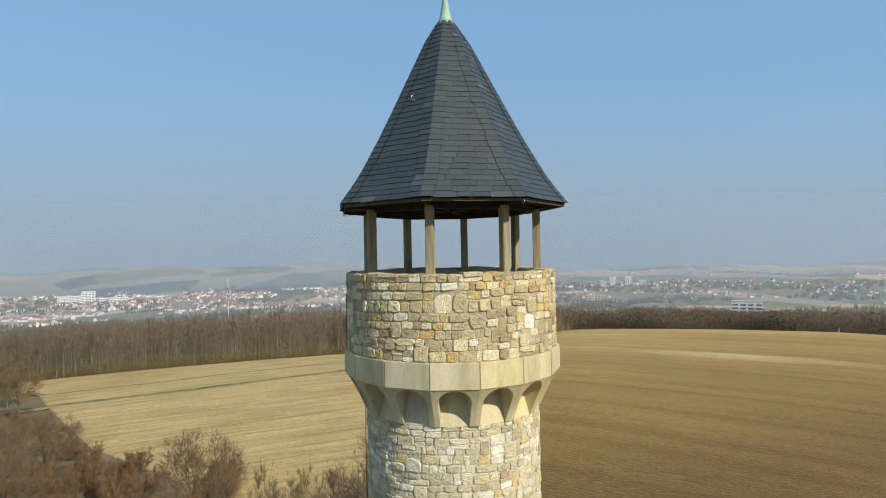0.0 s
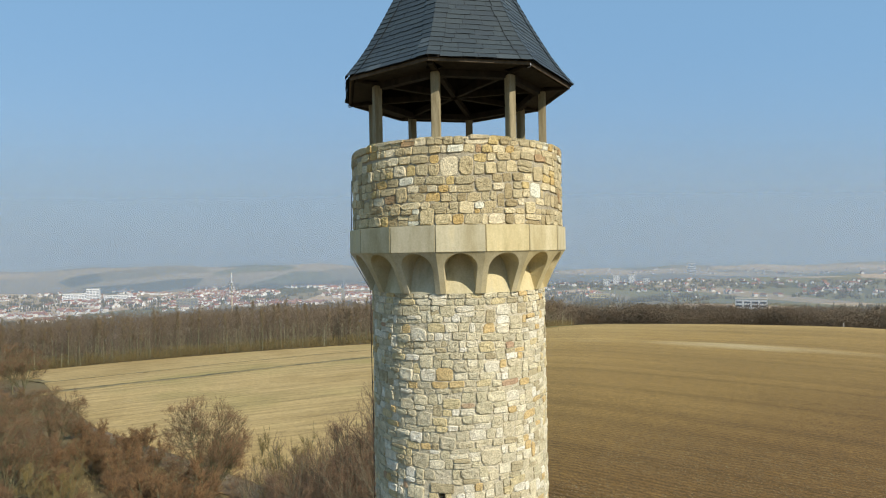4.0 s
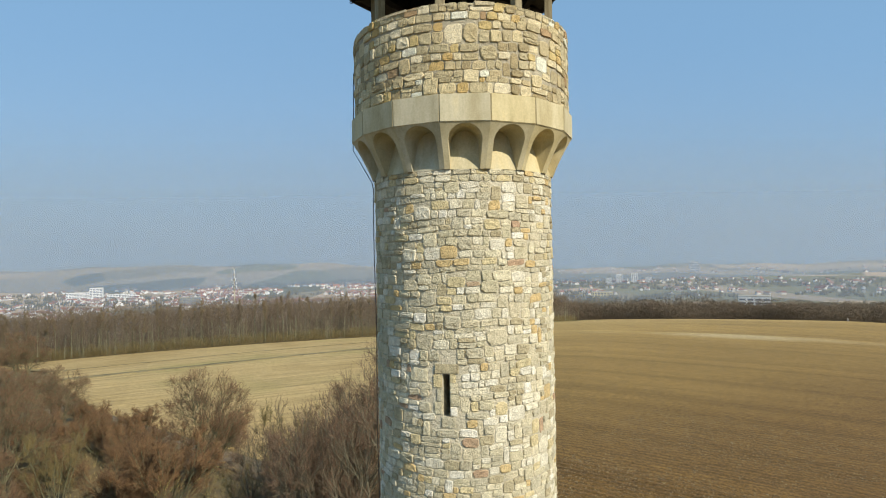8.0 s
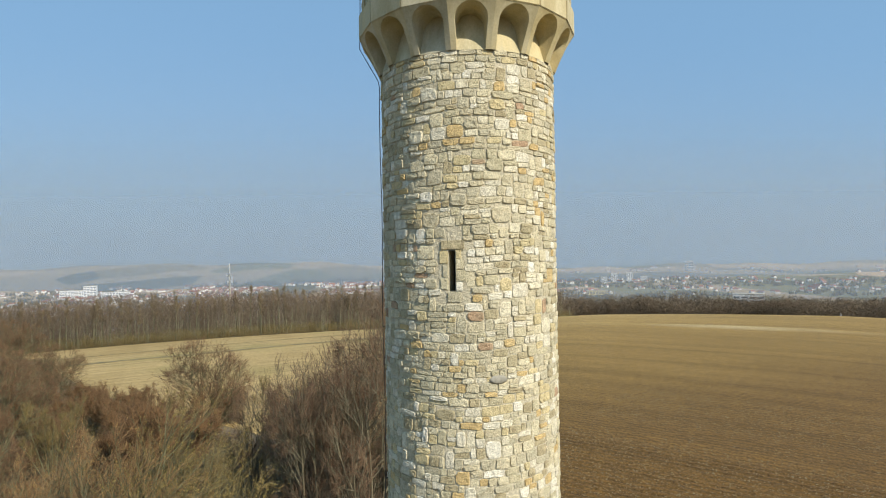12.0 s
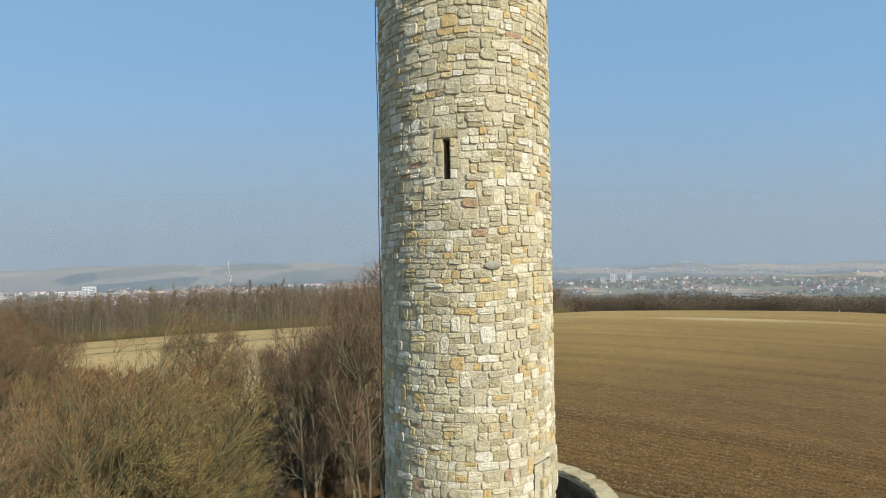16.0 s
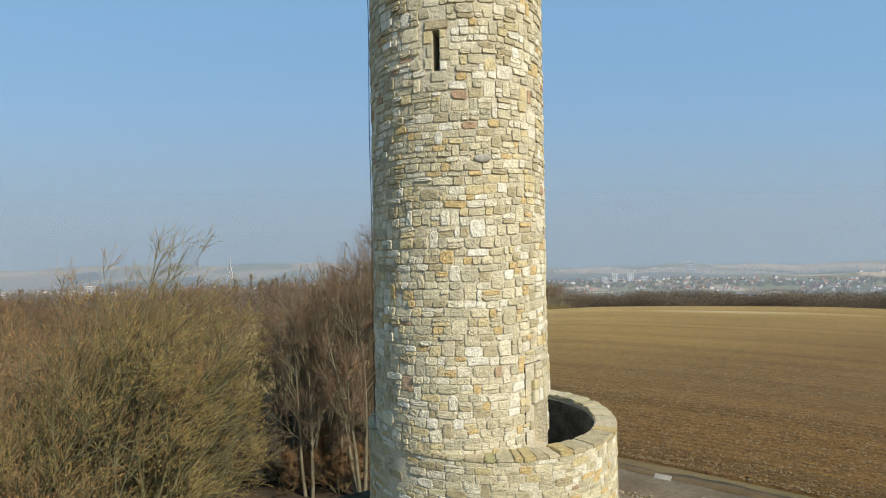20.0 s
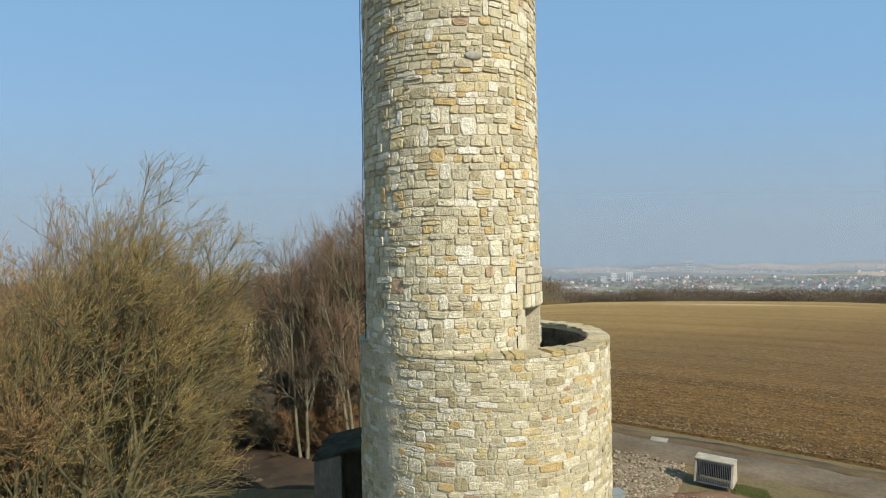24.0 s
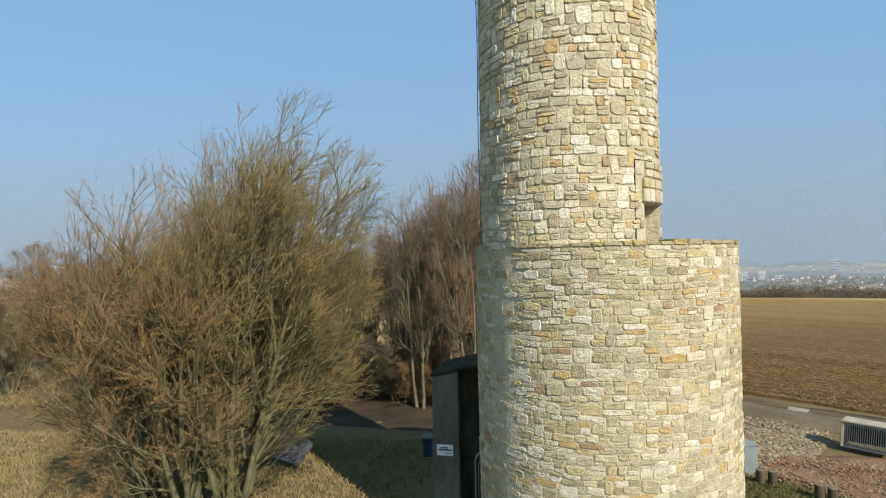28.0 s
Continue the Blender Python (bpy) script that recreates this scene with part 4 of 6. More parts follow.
def grow_tree(seed, h, stems=1, splay=0.25, limbs=14, branches=8, twigs=9, sprigs=4, base=0.25, angle=0.85, reach=0.42, up=0.10, thick=0.018, twig_len=0.55, twig_r=0.006):
    """Bare tree: stems, limbs, branches as tubes; twigs and sprigs as fine cones."""
    rng = np.random.RandomState(seed)

    def line(p, d, length, r0, r1, k, lift, wob):
        pts = [p]
        for _ in range(k):
            d = unit(d + np.array([0, 0, lift]) + rng.normal(0, wob, 3))
            pts.append(pts[-1] + d * length / k)
        return np.array(pts), np.linspace(r0, r1, k + 1)

    def pick(ln, t):
        pts, rad = ln
        x = t * (len(pts) - 1)
        i = min(int(x), len(pts) - 2)
        return pts[i] + (pts[i + 1] - pts[i]) * (x - i), unit(pts[i + 1] - pts[i]), rad[i]

    def side(d, ang):
        v = rng.normal(0, 1, 3)
        v = unit(v - d * v.dot(d))
        return unit(d * math.cos(ang) + v * math.sin(ang))

    S, L, B = [], [], []
    for i in range(stems):
        a = 2 * math.pi * (i + rng.rand() * 0.6) / stems
        s = splay * rng.uniform(0.35, 1.0) if stems > 1 else 0.03
        d = unit(np.array([math.cos(a) * s, math.sin(a) * s, 1.0]))
        hh = h * rng.uniform(0.78, 1.0) if stems > 1 else h
        p = np.array([math.cos(a) * 0.25, math.sin(a) * 0.25, -0.1]) * (1 if stems > 1 else 0.02)
        S.append(line(p, d, hh, h * thick * (0.6 if stems > 2 else 1.0), 0.012, 9, 0.03, 0.035))
        for t in base + (0.96 - base) * rng.uniform(0, 1, limbs) ** 1.15:
            p, d, r = pick(S[-1], t)
            ln = hh * reach * (1.12 - t) ** 0.85 * rng.uniform(0.6, 1.15)
            L.append(line(p, side(d, angle * (1.25 - 0.75 * t) * rng.uniform(0.6, 1.15)), ln, min(r * 0.6, 0.012 + ln * 0.012), 0.008, 5, up, 0.09))
    for ln in L + [s for s in S]:
        length = np.linalg.norm(ln[0][-1] - ln[0][0])
        for t in rng.uniform(0.25, 0.97, branches):
            p, d, r = pick(ln, t)
            B.append(line(p, side(d, 0.7 * rng.uniform(0.6, 1.2)), min(0.42 * length * (1.15 - 0.7 * t), 1.7) * rng.uniform(0.6, 1.2), min(r * 0.6, 0.013), 0.006, 3, up * 0.8, 0.10))
    P, D, T = [], [], []
    for pts, rad in B:
        m = twigs
        x = rng.uniform(0.1, 1.0, m) * (len(pts) - 1)
        i = np.minimum(x.astype(int), len(pts) - 2)
        seg = pts[i + 1] - pts[i]
        P.append(pts[i] + seg * (x - i)[:, None])
        D.append(unit(unit(seg) * 0.95 + rng.normal(0, 0.36, (m, 3)) + np.array([0, 0, up * 2.0])))
        T.append(x)
    P, D = np.concatenate(P), np.concatenate(D)
    Ln = twig_len * rng.uniform(0.5, 1.3, len(P))
    V1, F1 = cones(P, D, Ln, np.full(len(P), twig_r))
    if sprigs:
        k = np.repeat(np.arange(len(P)), sprigs)
        f = rng.uniform(0.2, 0.95, len(k))
        p2 = P[k] + D[k] * (Ln[k] * f)[:, None]
        d2 = unit(D[k] * 0.95 + rng.normal(0, 0.38, (len(k), 3)) + np.array([0, 0, up * 1.2]))
        V2, F2 = cones(p2, d2, twig_len * 0.45 * rng.uniform(0.5, 1.3, len(k)), np.full(len(k), twig_r * 0.8), len(V1))
        V1, F1 = np.concatenate([V1, V2]), np.concatenate([F1, F2])
    st = [tubes([s], 8) for s in S]
    lb = join([tubes(L, 5), tubes(B, 3)])
    return st, lb, (V1, F1), None


def grow_spray(seed, h, wide, stems=6, splay=0.4, trunk=0.0, counts=(9, 7, 6, 6, 2), spread=0.55, lift=0.06, lean=0.0, middle=0.52, thick=0.011, twig_r=0.006, low=0.12, buds=0):
    """Bare tree whose branches fork again and again, all rising, and end at the edge of a rounded crown."""
    rng = np.random.RandomState(seed)
    mid, tall = middle * h, (1 - middle) * h

    def inside(q):
        x = q[:, 0] - lean * np.clip(q[:, 2] / h, 0, 1.2) ** 1.5
        bulge = 1 + 0.16 * np.sin(3 * np.arctan2(q[:, 1], x) + seed) + 0.10 * np.sin(7 * np.arctan2(q[:, 1], x) + 2.0 * seed) + 0.07 * np.sin(q[:, 2] * 2.1)
        dz = (q[:, 2] - mid) / np.where(q[:, 2] > mid, tall, mid * 1.04)
        return (x * x + q[:, 1] ** 2) / (wide * bulge) ** 2 + dz * dz < 1

    def lines(P, D, L, k, wob):
        pts, d = [P], D
        for _ in range(k):
            d = unit(d + np.array([0.11 * lean / k, 0, lift]) + rng.normal(0, wob, d.shape))
            pts.append(pts[-1] + d * (L / k)[:, None])
        return np.stack(pts, 1)

    def fit_in(P, D, L):
        ok = np.full(len(L), 0.22)
        for f in (0.45, 0.7, 1.0):
            ok = np.where(inside(P + (D + np.array([0, 0, lift])) * (L * f)[:, None]), f, ok)
        return L * ok * rng.uniform(0.85, 1.1, len(L))

    def children(pts, m, ang, t0):
        n, k = pts.shape[0], pts.shape[1] - 1
        x = (t0 + (0.98 - t0) * rng.uniform(0, 1, (n, m)) ** 0.9) * k
        i = np.minimum(x.astype(int), k - 1)
        r = np.arange(n)[:, None]
        seg = pts[r, i + 1] - pts[r, i]
        P = (pts[r, i] + seg * (x - i)[..., None]).reshape(-1, 3)
        d = unit(seg.reshape(-1, 3))
        v = rng.normal(0, 1, d.shape)
        v = unit(v - d * (v * d).sum(1)[:, None])
        a = (ang * rng.uniform(0.55, 1.25, len(d)))[:, None]
        return P, unit(d * np.cos(a) + v * np.sin(a)), (x / k).reshape(-1)

    a = 2 * math.pi * (np.arange(stems) + rng.rand(stems) * 0.7) / stems
    sp = splay * rng.uniform(0.25, 1.0, stems)
    P = np.stack([np.cos(a) * 0.22, np.sin(a) * 0.22, np.full(stems, -0.1)], 1) * (0.3 if trunk else 1) + np.array([0, 0, trunk])
    D = unit(np.stack([np.cos(a) * sp, np.sin(a) * sp, np.ones(stems)], 1))
    L = fit_in(P, D, np.full(stems, (h - trunk) * 0.98))
    S = lines(P, D, np.maximum(L, 0.6 * (h - trunk)), 9, 0.035)
    r0 = h * thick * (0.8 if stems > 1 else 1.0)
    st = [tubes([(q, np.linspace(r0, 0.012, 10))], 8) for q in S]
    if trunk:
        q = np.array([[0, 0, -0.2], [0.03, 0, trunk * 0.5], [0, 0.03, trunk + 0.15]])
        st.insert(0, tubes([(q, np.array([r0 * 2.1, r0 * 1.7, r0 * 1.5]))], 10))
    tb = []
    cur, size, rad = S, 0.40 * h, r0 * 0.55
    for lev, m in enumerate(counts[:3]):
        P, D, t = children(cur, m, spread * (1.25, 1.05, 1.0)[lev], (low, 0.2, 0.2)[lev])
        if lev == 0:
            out = unit(P * np.array([1, 1, 0]) + 1e-6)
            D = unit(D + 0.35 * out)
        L = fit_in(P, D, size * (1.25 - 0.6 * t) * rng.uniform(0.6, 1.15, len(t)))
        cur = lines(P, D, L, (6, 4, 3)[lev], 0.07)
        k = cur.shape[1]
        tb.append(tubes([(q, np.linspace(max(rad * (1.1 - 0.6 * u), 0.007), 0.005, k)) for q, u in zip(cur, t)], (5, 4, 3)[lev]))
        size, rad = size * 0.52, rad * 0.45
    P, D, t = children(cur, counts[3], spread, 0.1)
    Ln = size * (1.2 - 0.5 * t) * rng.uniform(0.6, 1.3, len(t))
    D = unit(D + np.array([0.06 * lean, 0, lift * 2]))
    V1, F1 = cones(P, D, Ln, np.full(len(P), twig_r))
    k = np.repeat(np.arange(len(P)), counts[4])
    f = rng.uniform(0.2, 0.95, len(k))
    d2 = unit(D[k] + rng.normal(0, 0.34, (len(k), 3)) + np.array([0.04 * lean, 0, lift]))
    V2, F2 = cones(P[k] + D[k] * (Ln[k] * f)[:, None], d2, 0.5 * Ln[k] * rng.uniform(0.5, 1.2, len(k)), np.full(len(k), twig_r * 0.8), len(V1))
    bud = None
    if buds:
        i = rng.randint(0, len(k), buds)
        p3 = P[k[i]] + D[k[i]] * (Ln[k[i]] * f[i])[:, None] + d2[i] * rng.uniform(0, 0.25, buds)[:, None]
        bud = cones(p3, unit(d2[i] + rng.normal(0, 0.6, (buds, 3))), rng.uniform(0.03, 0.06, buds), rng.uniform(0.008, 0.014, buds))
    return st, join(tb), (np.concatenate([V1, V2]), np.concatenate([F1, F2])), bud


def fast_mesh(name, V, F, mat):
    """Triangles from arrays."""
    me = bpy.data.meshes.new(name)
    n, k = len(F), F.shape[1]
    me.vertices.add(len(V))
    me.vertices.foreach_set("co", np.asarray(V, np.float32).ravel())
    me.loops.add(n * k)
    me.loops.foreach_set("vertex_index", np.asarray(F, np.int32).ravel())
    me.polygons.add(n)
    me.polygons.foreach_set("loop_start", np.arange(0, n * k, k, dtype=np.int32))
    me.materials.append(mat)
    me.update(calc_edges=True)
    return me


def make_tree(name, label, bark, leafy, group="", category="tree", bud_mat=None, grow=grow_tree, **kw):
    st, lb, tw, bud = grow(**kw)
    t = tagged(new(name), label, category, group)
    for s in st:
        part("trunk", mesh_of("trunk", *s, bark, True), t)
    part("branchwork", mesh_of("branchwork", *lb, bark, True), t)["kind"] = "stuff"
    part("crown", fast_mesh("crown", *tw, leafy), t, "fine bare twigs")["kind"] = "stuff"
    if bud:
        part("foliage", fast_mesh("foliage", *bud, bud_mat), t, "tiny swelling ochre buds")["kind"] = "stuff"
    return t


def put(ob, x, y, turn=0.0, size=1.0, sink=0.0):
    ob.matrix_basis = pose(x, y, float(height(np.array(x), np.array(y))) - sink, 0, 0, turn) @ Matrix.Diagonal((size, size, size, 1))
    return ob


def copy_at(ob, x, y, turn=0.0, size=1.0, sink=0.0):
    c = copy_thing(ob, pose(x, y, float(height(np.array(x), np.array(y))) - sink, 0, 0, turn))
    c.scale = (size, size, size)
    return c


HORN = "bare multi-stemmed hornbeam with dense ochre twigs"
horn_a = make_tree("hornbeam", HORN, M_BARK, M_OCHRE, "hornbeams beside the tower", bud_mat=M_BUD, grow=grow_spray, seed=1, h=13.2, wide=3.2, stems=8, splay=0.36, lean=2.1, buds=34000, counts=(9, 6, 4, 4, 2), twig_r=0.0075, low=0.05, middle=0.5)
horn_b = make_tree("hornbeam", "bare multi-stemmed hornbeam with dense russet twigs", M_BARK, M_RUST, "hornbeams beside the tower", bud_mat=M_BUDRED, grow=grow_spray, seed=2, h=12.8, wide=3.7, stems=9, splay=0.44, lean=1.2, buds=34000, counts=(9, 6, 4, 4, 2), twig_r=0.0075, low=0.04, middle=0.46)
put(horn_a, -9.9, 1.6)
put(horn_b, -11.6, 1.8)
copy_at(horn_b, -13.9, 2.8, 25, 0.9)
ALDER_KW = dict(grow=grow_spray, counts=(9, 5, 4, 4, 1), spread=0.56, lift=0.06, middle=0.62, thick=0.010, twig_r=0.008, low=0.30)
alder_a = make_tree("alder", "slender bare alder with pale stems", M_PALEBARK, M_BROWN, "alders behind the tower", seed=3, h=14.0, wide=2.0, stems=3, splay=0.13, **ALDER_KW)
alder_b = make_tree("alder", "slender bare alder with pale stems", M_PALEBARK, M_BROWN, "alders behind the tower", seed=4, h=12.8, wide=2.1, stems=3, splay=0.16, **ALDER_KW)
put(alder_a, -5.0, 14.6)

put(alder_b, -7.7, 15.0)
for k, (x, y, s) in enumerate([(-6.3, 16.6, 1.0), (-8.9, 17.0, 0.92), (-4.0, 16.5, 1.2), (-10.2, 19.5, 0.9), (-7.0, 20.0, 0.98), (-3.0, 19.0, 1.3), (-12.5, 21, 0.8), (-5.6, 18.2, 1.15), (-8.2, 18.8, 0.88), (-4.6, 21.5, 1.0)]):
    copy_at((alder_a, alder_b)[k % 2], x, y, 57 * k + 20, s)
lone = make_tree("broad_tree", "spreading bare tree with a rounded russet crown", M_BARK, M_RUSSET, "", grow=grow_spray, seed=5, h=10.8, wide=4.3, stems=6, splay=0.75, trunk=1.8, counts=(8, 6, 5, 4, 2), spread=0.62, lift=0.05, middle=0.55, thick=0.010, twig_r=0.010, low=0.1)
put(lone, -21.5, 33.0, 0, 1.0)
for x, y, a, s in [(-39, 33, 80, 0.95), (-47.5, 42, 200, 0.95), (-33, 22, 300, 0.85), (-49, 31, 20, 1.1), (-28, 17, 140, 0.8), (-37, 13, 250, 0.9), (-57, 52, 90, 0.9), (-84, 92, 230, 0.95), (-96, 104, 310, 1.0), (-60, 62, 60, 0.7), (-47, 50, 330, 0.85)]:
    copy_at(lone, x, y, a, s)["group"] = "spreading trees in the thicket"
fan = make_tree("shrub_tree", "fan-shaped leafless shrub with straw-coloured shoots", M_BARK, M_STRAW, "tall shrubs", "shrub", seed=6, h=7.6, stems=9, splay=0.5, limbs=9, branches=7, twigs=5, sprigs=2, base=0.3, reach=0.3, up=0.16, thick=0.010, twig_r=0.008)
put(fan, -14.5, 32.7)
for x, y, a, s in [(-11, 29, 60, 1.0), (-9.0, 26.0, 130, 1.05), (-15.5, 26, 200, 0.7), (-6, 24, 280, 1.0)]:
    copy_at(fan, x, y, a, s)
dark = make_tree("thorn_shrub", "dense dark leafless thorn shrub", M_BARK, M_THORN, "thorn shrubs", "shrub", seed=7, h=5.4, stems=9, splay=0.9, limbs=10, branches=8, twigs=6, sprigs=2, base=0.12, reach=0.45, up=0.06, thick=0.010, twig_r=0.011)
put(dark, -22.9, 29.0, 0, 1.4)
copy_at(dark, -24.6, 28.0, 120, 1.25)
for x, y, a, q in [(-36, 44, 15, 0.8), (-40, 46.5, 75, 0.9), (-43, 43, 200, 1.0), (-33.5, 41.5, 290, 0.7)]:
    copy_at(dark, x, y, a, q)
holly = make_tree("bramble_bush", "low dark leafless bramble bush", M_BARK, M_DARKTWIG, "bramble bushes", "shrub", seed=8, h=4.4, stems=8, splay=0.9, limbs=9, branches=8, twigs=6, sprigs=2, base=0.1, reach=0.45, up=0.05, thick=0.008, twig_r=0.007)
put(holly, -7.4, 17.4)
for x, y, a, s in [(-5.2, 18.4, 20, 0.9), (-3.6, 17.6, 80, 0.8), (-9.4, 16.6, 130, 0.9), (-11.4, 19.0, 180, 1.0), (-6.0, 20.6, 240, 1.1), (-8.8, 21.0, 290, 1.1), (-12.8, 16.4, 350, 0.8), (-3.2, 20.6, 30, 1.0)]:
    copy_at(holly, x, y, a, s)
for x, y, a, s in [(-6.2, 15.4, 40, 0.55), (-8.2, 16.2, 100, 0.6), (-4.6, 16.8, 160, 0.5), (-9.6, 18.2, 220, 0.6), (-6.6, 18.6, 300, 0.62), (-11.2, 17.4, 10, 0.5)]:
    copy_at(dark, x, y, a, s)
rng = random.Random(5)
for k in range(60):
    a = rng.random()
    x = -14 - 40 * rng.random()
    y = 13 + (30 - 0.55 * (x + 14)) * rng.random()
    if x > -20 and y > 26 or math.hypot(x + 21.5, y - 33) < 6.5 or (abs(x + 19.0 - 0.46 * (33 - y) * 0.1) < 4 and y > 24):
        continue
    copy_at((dark, dark, fan)[k % 3] if y < 30 else dark, x, y, rng.uniform(0, 360), rng.uniform(0.45, 0.95) * (1.0 if y < 30 else 0.75))

# ---- the woods ----
wood_kinds = []
for s in range(4):
    wood_kinds.append(make_tree("forest_tree", "tall slim bare forest tree with pale trunk", M_WOODBARK, M_WOOD_FAR, "trees along the wood's edge", seed=20 + s, h=16.0, stems=1, limbs=12, branches=4, twigs=6, sprigs=2, base=0.42, reach=0.20, up=0.16,
                                thick=0.0085, twig_len=1.0, twig_r=0.028))
edge = along(WOOD_EDGE, 110)
for k in range(150):
    i = rng.randrange(len(edge))
    b = rng.uniform(0, 14)
    x, y = edge[i][0] + rng.uniform(-1.5, 1.5) - 0.35 * b, edge[i][1] + b
    if k < 4:
        put(wood_kinds[k], x, y, rng.uniform(0, 360), 1.0)
    else:
        copy_at(wood_kinds[k % 4], x, y, rng.uniform(0, 360), rng.uniform(0.8, 1.12))


def far_wood(name, label, spots, mat, seed, tall, low=0.38, stem=0.0, spread=0.7, vary=0.0, fine=0.05, rise=(0.6, 2.4)):
    """Crowns of a wood too far off to count its trees; with stem above 0, the stems alone."""
    rg = np.random.RandomState(seed)
    P, D, Ln, R = [], [], [], []
    for x, y in spots:
        z = float(height(np.array(x), np.array(y)))
        h = rg.uniform(*tall) * (1 + vary * noise.noise(Vector((x / 34, y / 34, seed))))
        if stem:
            P.append([[x, y, z]]); D.append([[rg.normal(0, 0.03), rg.normal(0, 0.03), 1]]); Ln.append([h * 0.95]); R.append([stem * rg.uniform(0.6, 1.3)])
            continue
        n = 56
        t = rg.uniform(low, 0.98, n)
        a = rg.uniform(0, 6.28, n)
        d = np.stack([np.cos(a), np.sin(a), rg.uniform(*rise, n)], 1)
        P.append(np.stack([x + rg.normal(0, spread, n), y + rg.normal(0, spread, n), z + h * t], 1)); D.append(d)
        Ln.append(rg.uniform(0.8, 2.4, n) * h / 15); R.append(np.full(n, fine))
    P, D, Ln, R = np.concatenate(P), unit(np.concatenate(D)), np.concatenate(Ln), np.concatenate(R)
    return tagged(new(name, fast_mesh(name, *cones(P, D, Ln, R), mat)), label, "wood", kind="stuff")


M_CROWN = twig_material("wood_crowns", [(0.0, (0.095, 0.070, 0.044)), (0.5, (0.135, 0.098, 0.062)), (1.0, (0.17, 0.132, 0.088))])
M_STEM = twig_material("wood_stems", [(0.0, (0.10, 0.10, 0.052)), (0.5, (0.165, 0.16, 0.085)), (1.0, (0.26, 0.245, 0.15))])
M_FARWOOD = twig_material("far_wood_twigs", [(0.0, (0.065, 0.058, 0.036)), (0.5, (0.125, 0.094, 0.060)), (1.0, (0.17, 0.122, 0.080))])
rg = np.random.RandomState(8)
spots = []
for _ in range(4200):
    i = rg.randint(len(edge))
    b = 1 + 125 * rg.rand() ** 1.3
    spots.append((edge[i][0] - 0.35 * b + rg.normal(0, 3), edge[i][1] + b))
far_wood("bare_wood", "leafless russet brown deciduous wood behind the fields", spots, M_CROWN, 9, (13.0, 16.5), 0.12, spread=1.3, vary=0.12)
far_wood("wood_stems", "thin olive stems of the bare wood", spots[:2600], M_STEM, 19, (9.0, 12.5), stem=0.11)
spots = []
for _ in range(3400):
    az, r = radians(rg.uniform(8, 54)), rg.uniform(392, 470)
    r += 10 * math.sin(math.degrees(az) * 0.5)
    spots.append((r * math.sin(az), r * math.cos(az)))
far_wood("far_wood", "dark leafless wood beyond the plowed field", spots, M_FARWOOD, 10, (9, 15), 0.0, spread=2.2, vary=0.5, fine=0.16, rise=(-0.3, 1.3))
bush = []
for _ in range(2200):
    i = rg.randint(len(edge))
    bush.append((edge[i][0] + rg.normal(0, 1.5), edge[i][1] + rg.uniform(-1.0, 6)))
far_wood("undergrowth", "low olive brown undergrowth at the foot of the wood", bush, M_STRAW, 12, (1.2, 4.0), 0.0)


# ---- town in the valley ----
M_PLASTER = twig_material("house_walls", [(0.0, (0.50, 0.47, 0.42)), (0.5, (0.74, 0.73, 0.70)), (1.0, (0.62, 0.57, 0.48))])
M_TILES = twig_material("house_roofs", [(0.0, (0.16, 0.09, 0.075)), (0.35, (0.30, 0.13, 0.09)), (0.7, (0.22, 0.17, 0.15)), (1.0, (0.36, 0.17, 0.11))])
M_WHITE = plain("white_render", (0.74, 0.73, 0.70), (0.82, 0.81, 0.78), 0.05, rel=0)
M_YELLOW = plain("yellow_render", (0.62, 0.52, 0.28), (0.68, 0.58, 0.34), 0.05, rel=0)
M_GLASSDARK = plain("dark_windows", (0.10, 0.12, 0.15), (0.16, 0.18, 0.21), 0.1, rough=0.25, rel=0)
M_FARTREE = twig_material("far_trees", [(0.0, (0.06, 0.065, 0.04)), (0.5, (0.10, 0.085, 0.06)), (1.0, (0.13, 0.115, 0.08))])


def ground_z(x, y):
    return float(height(np.array(float(x)), np.array(float(y))))


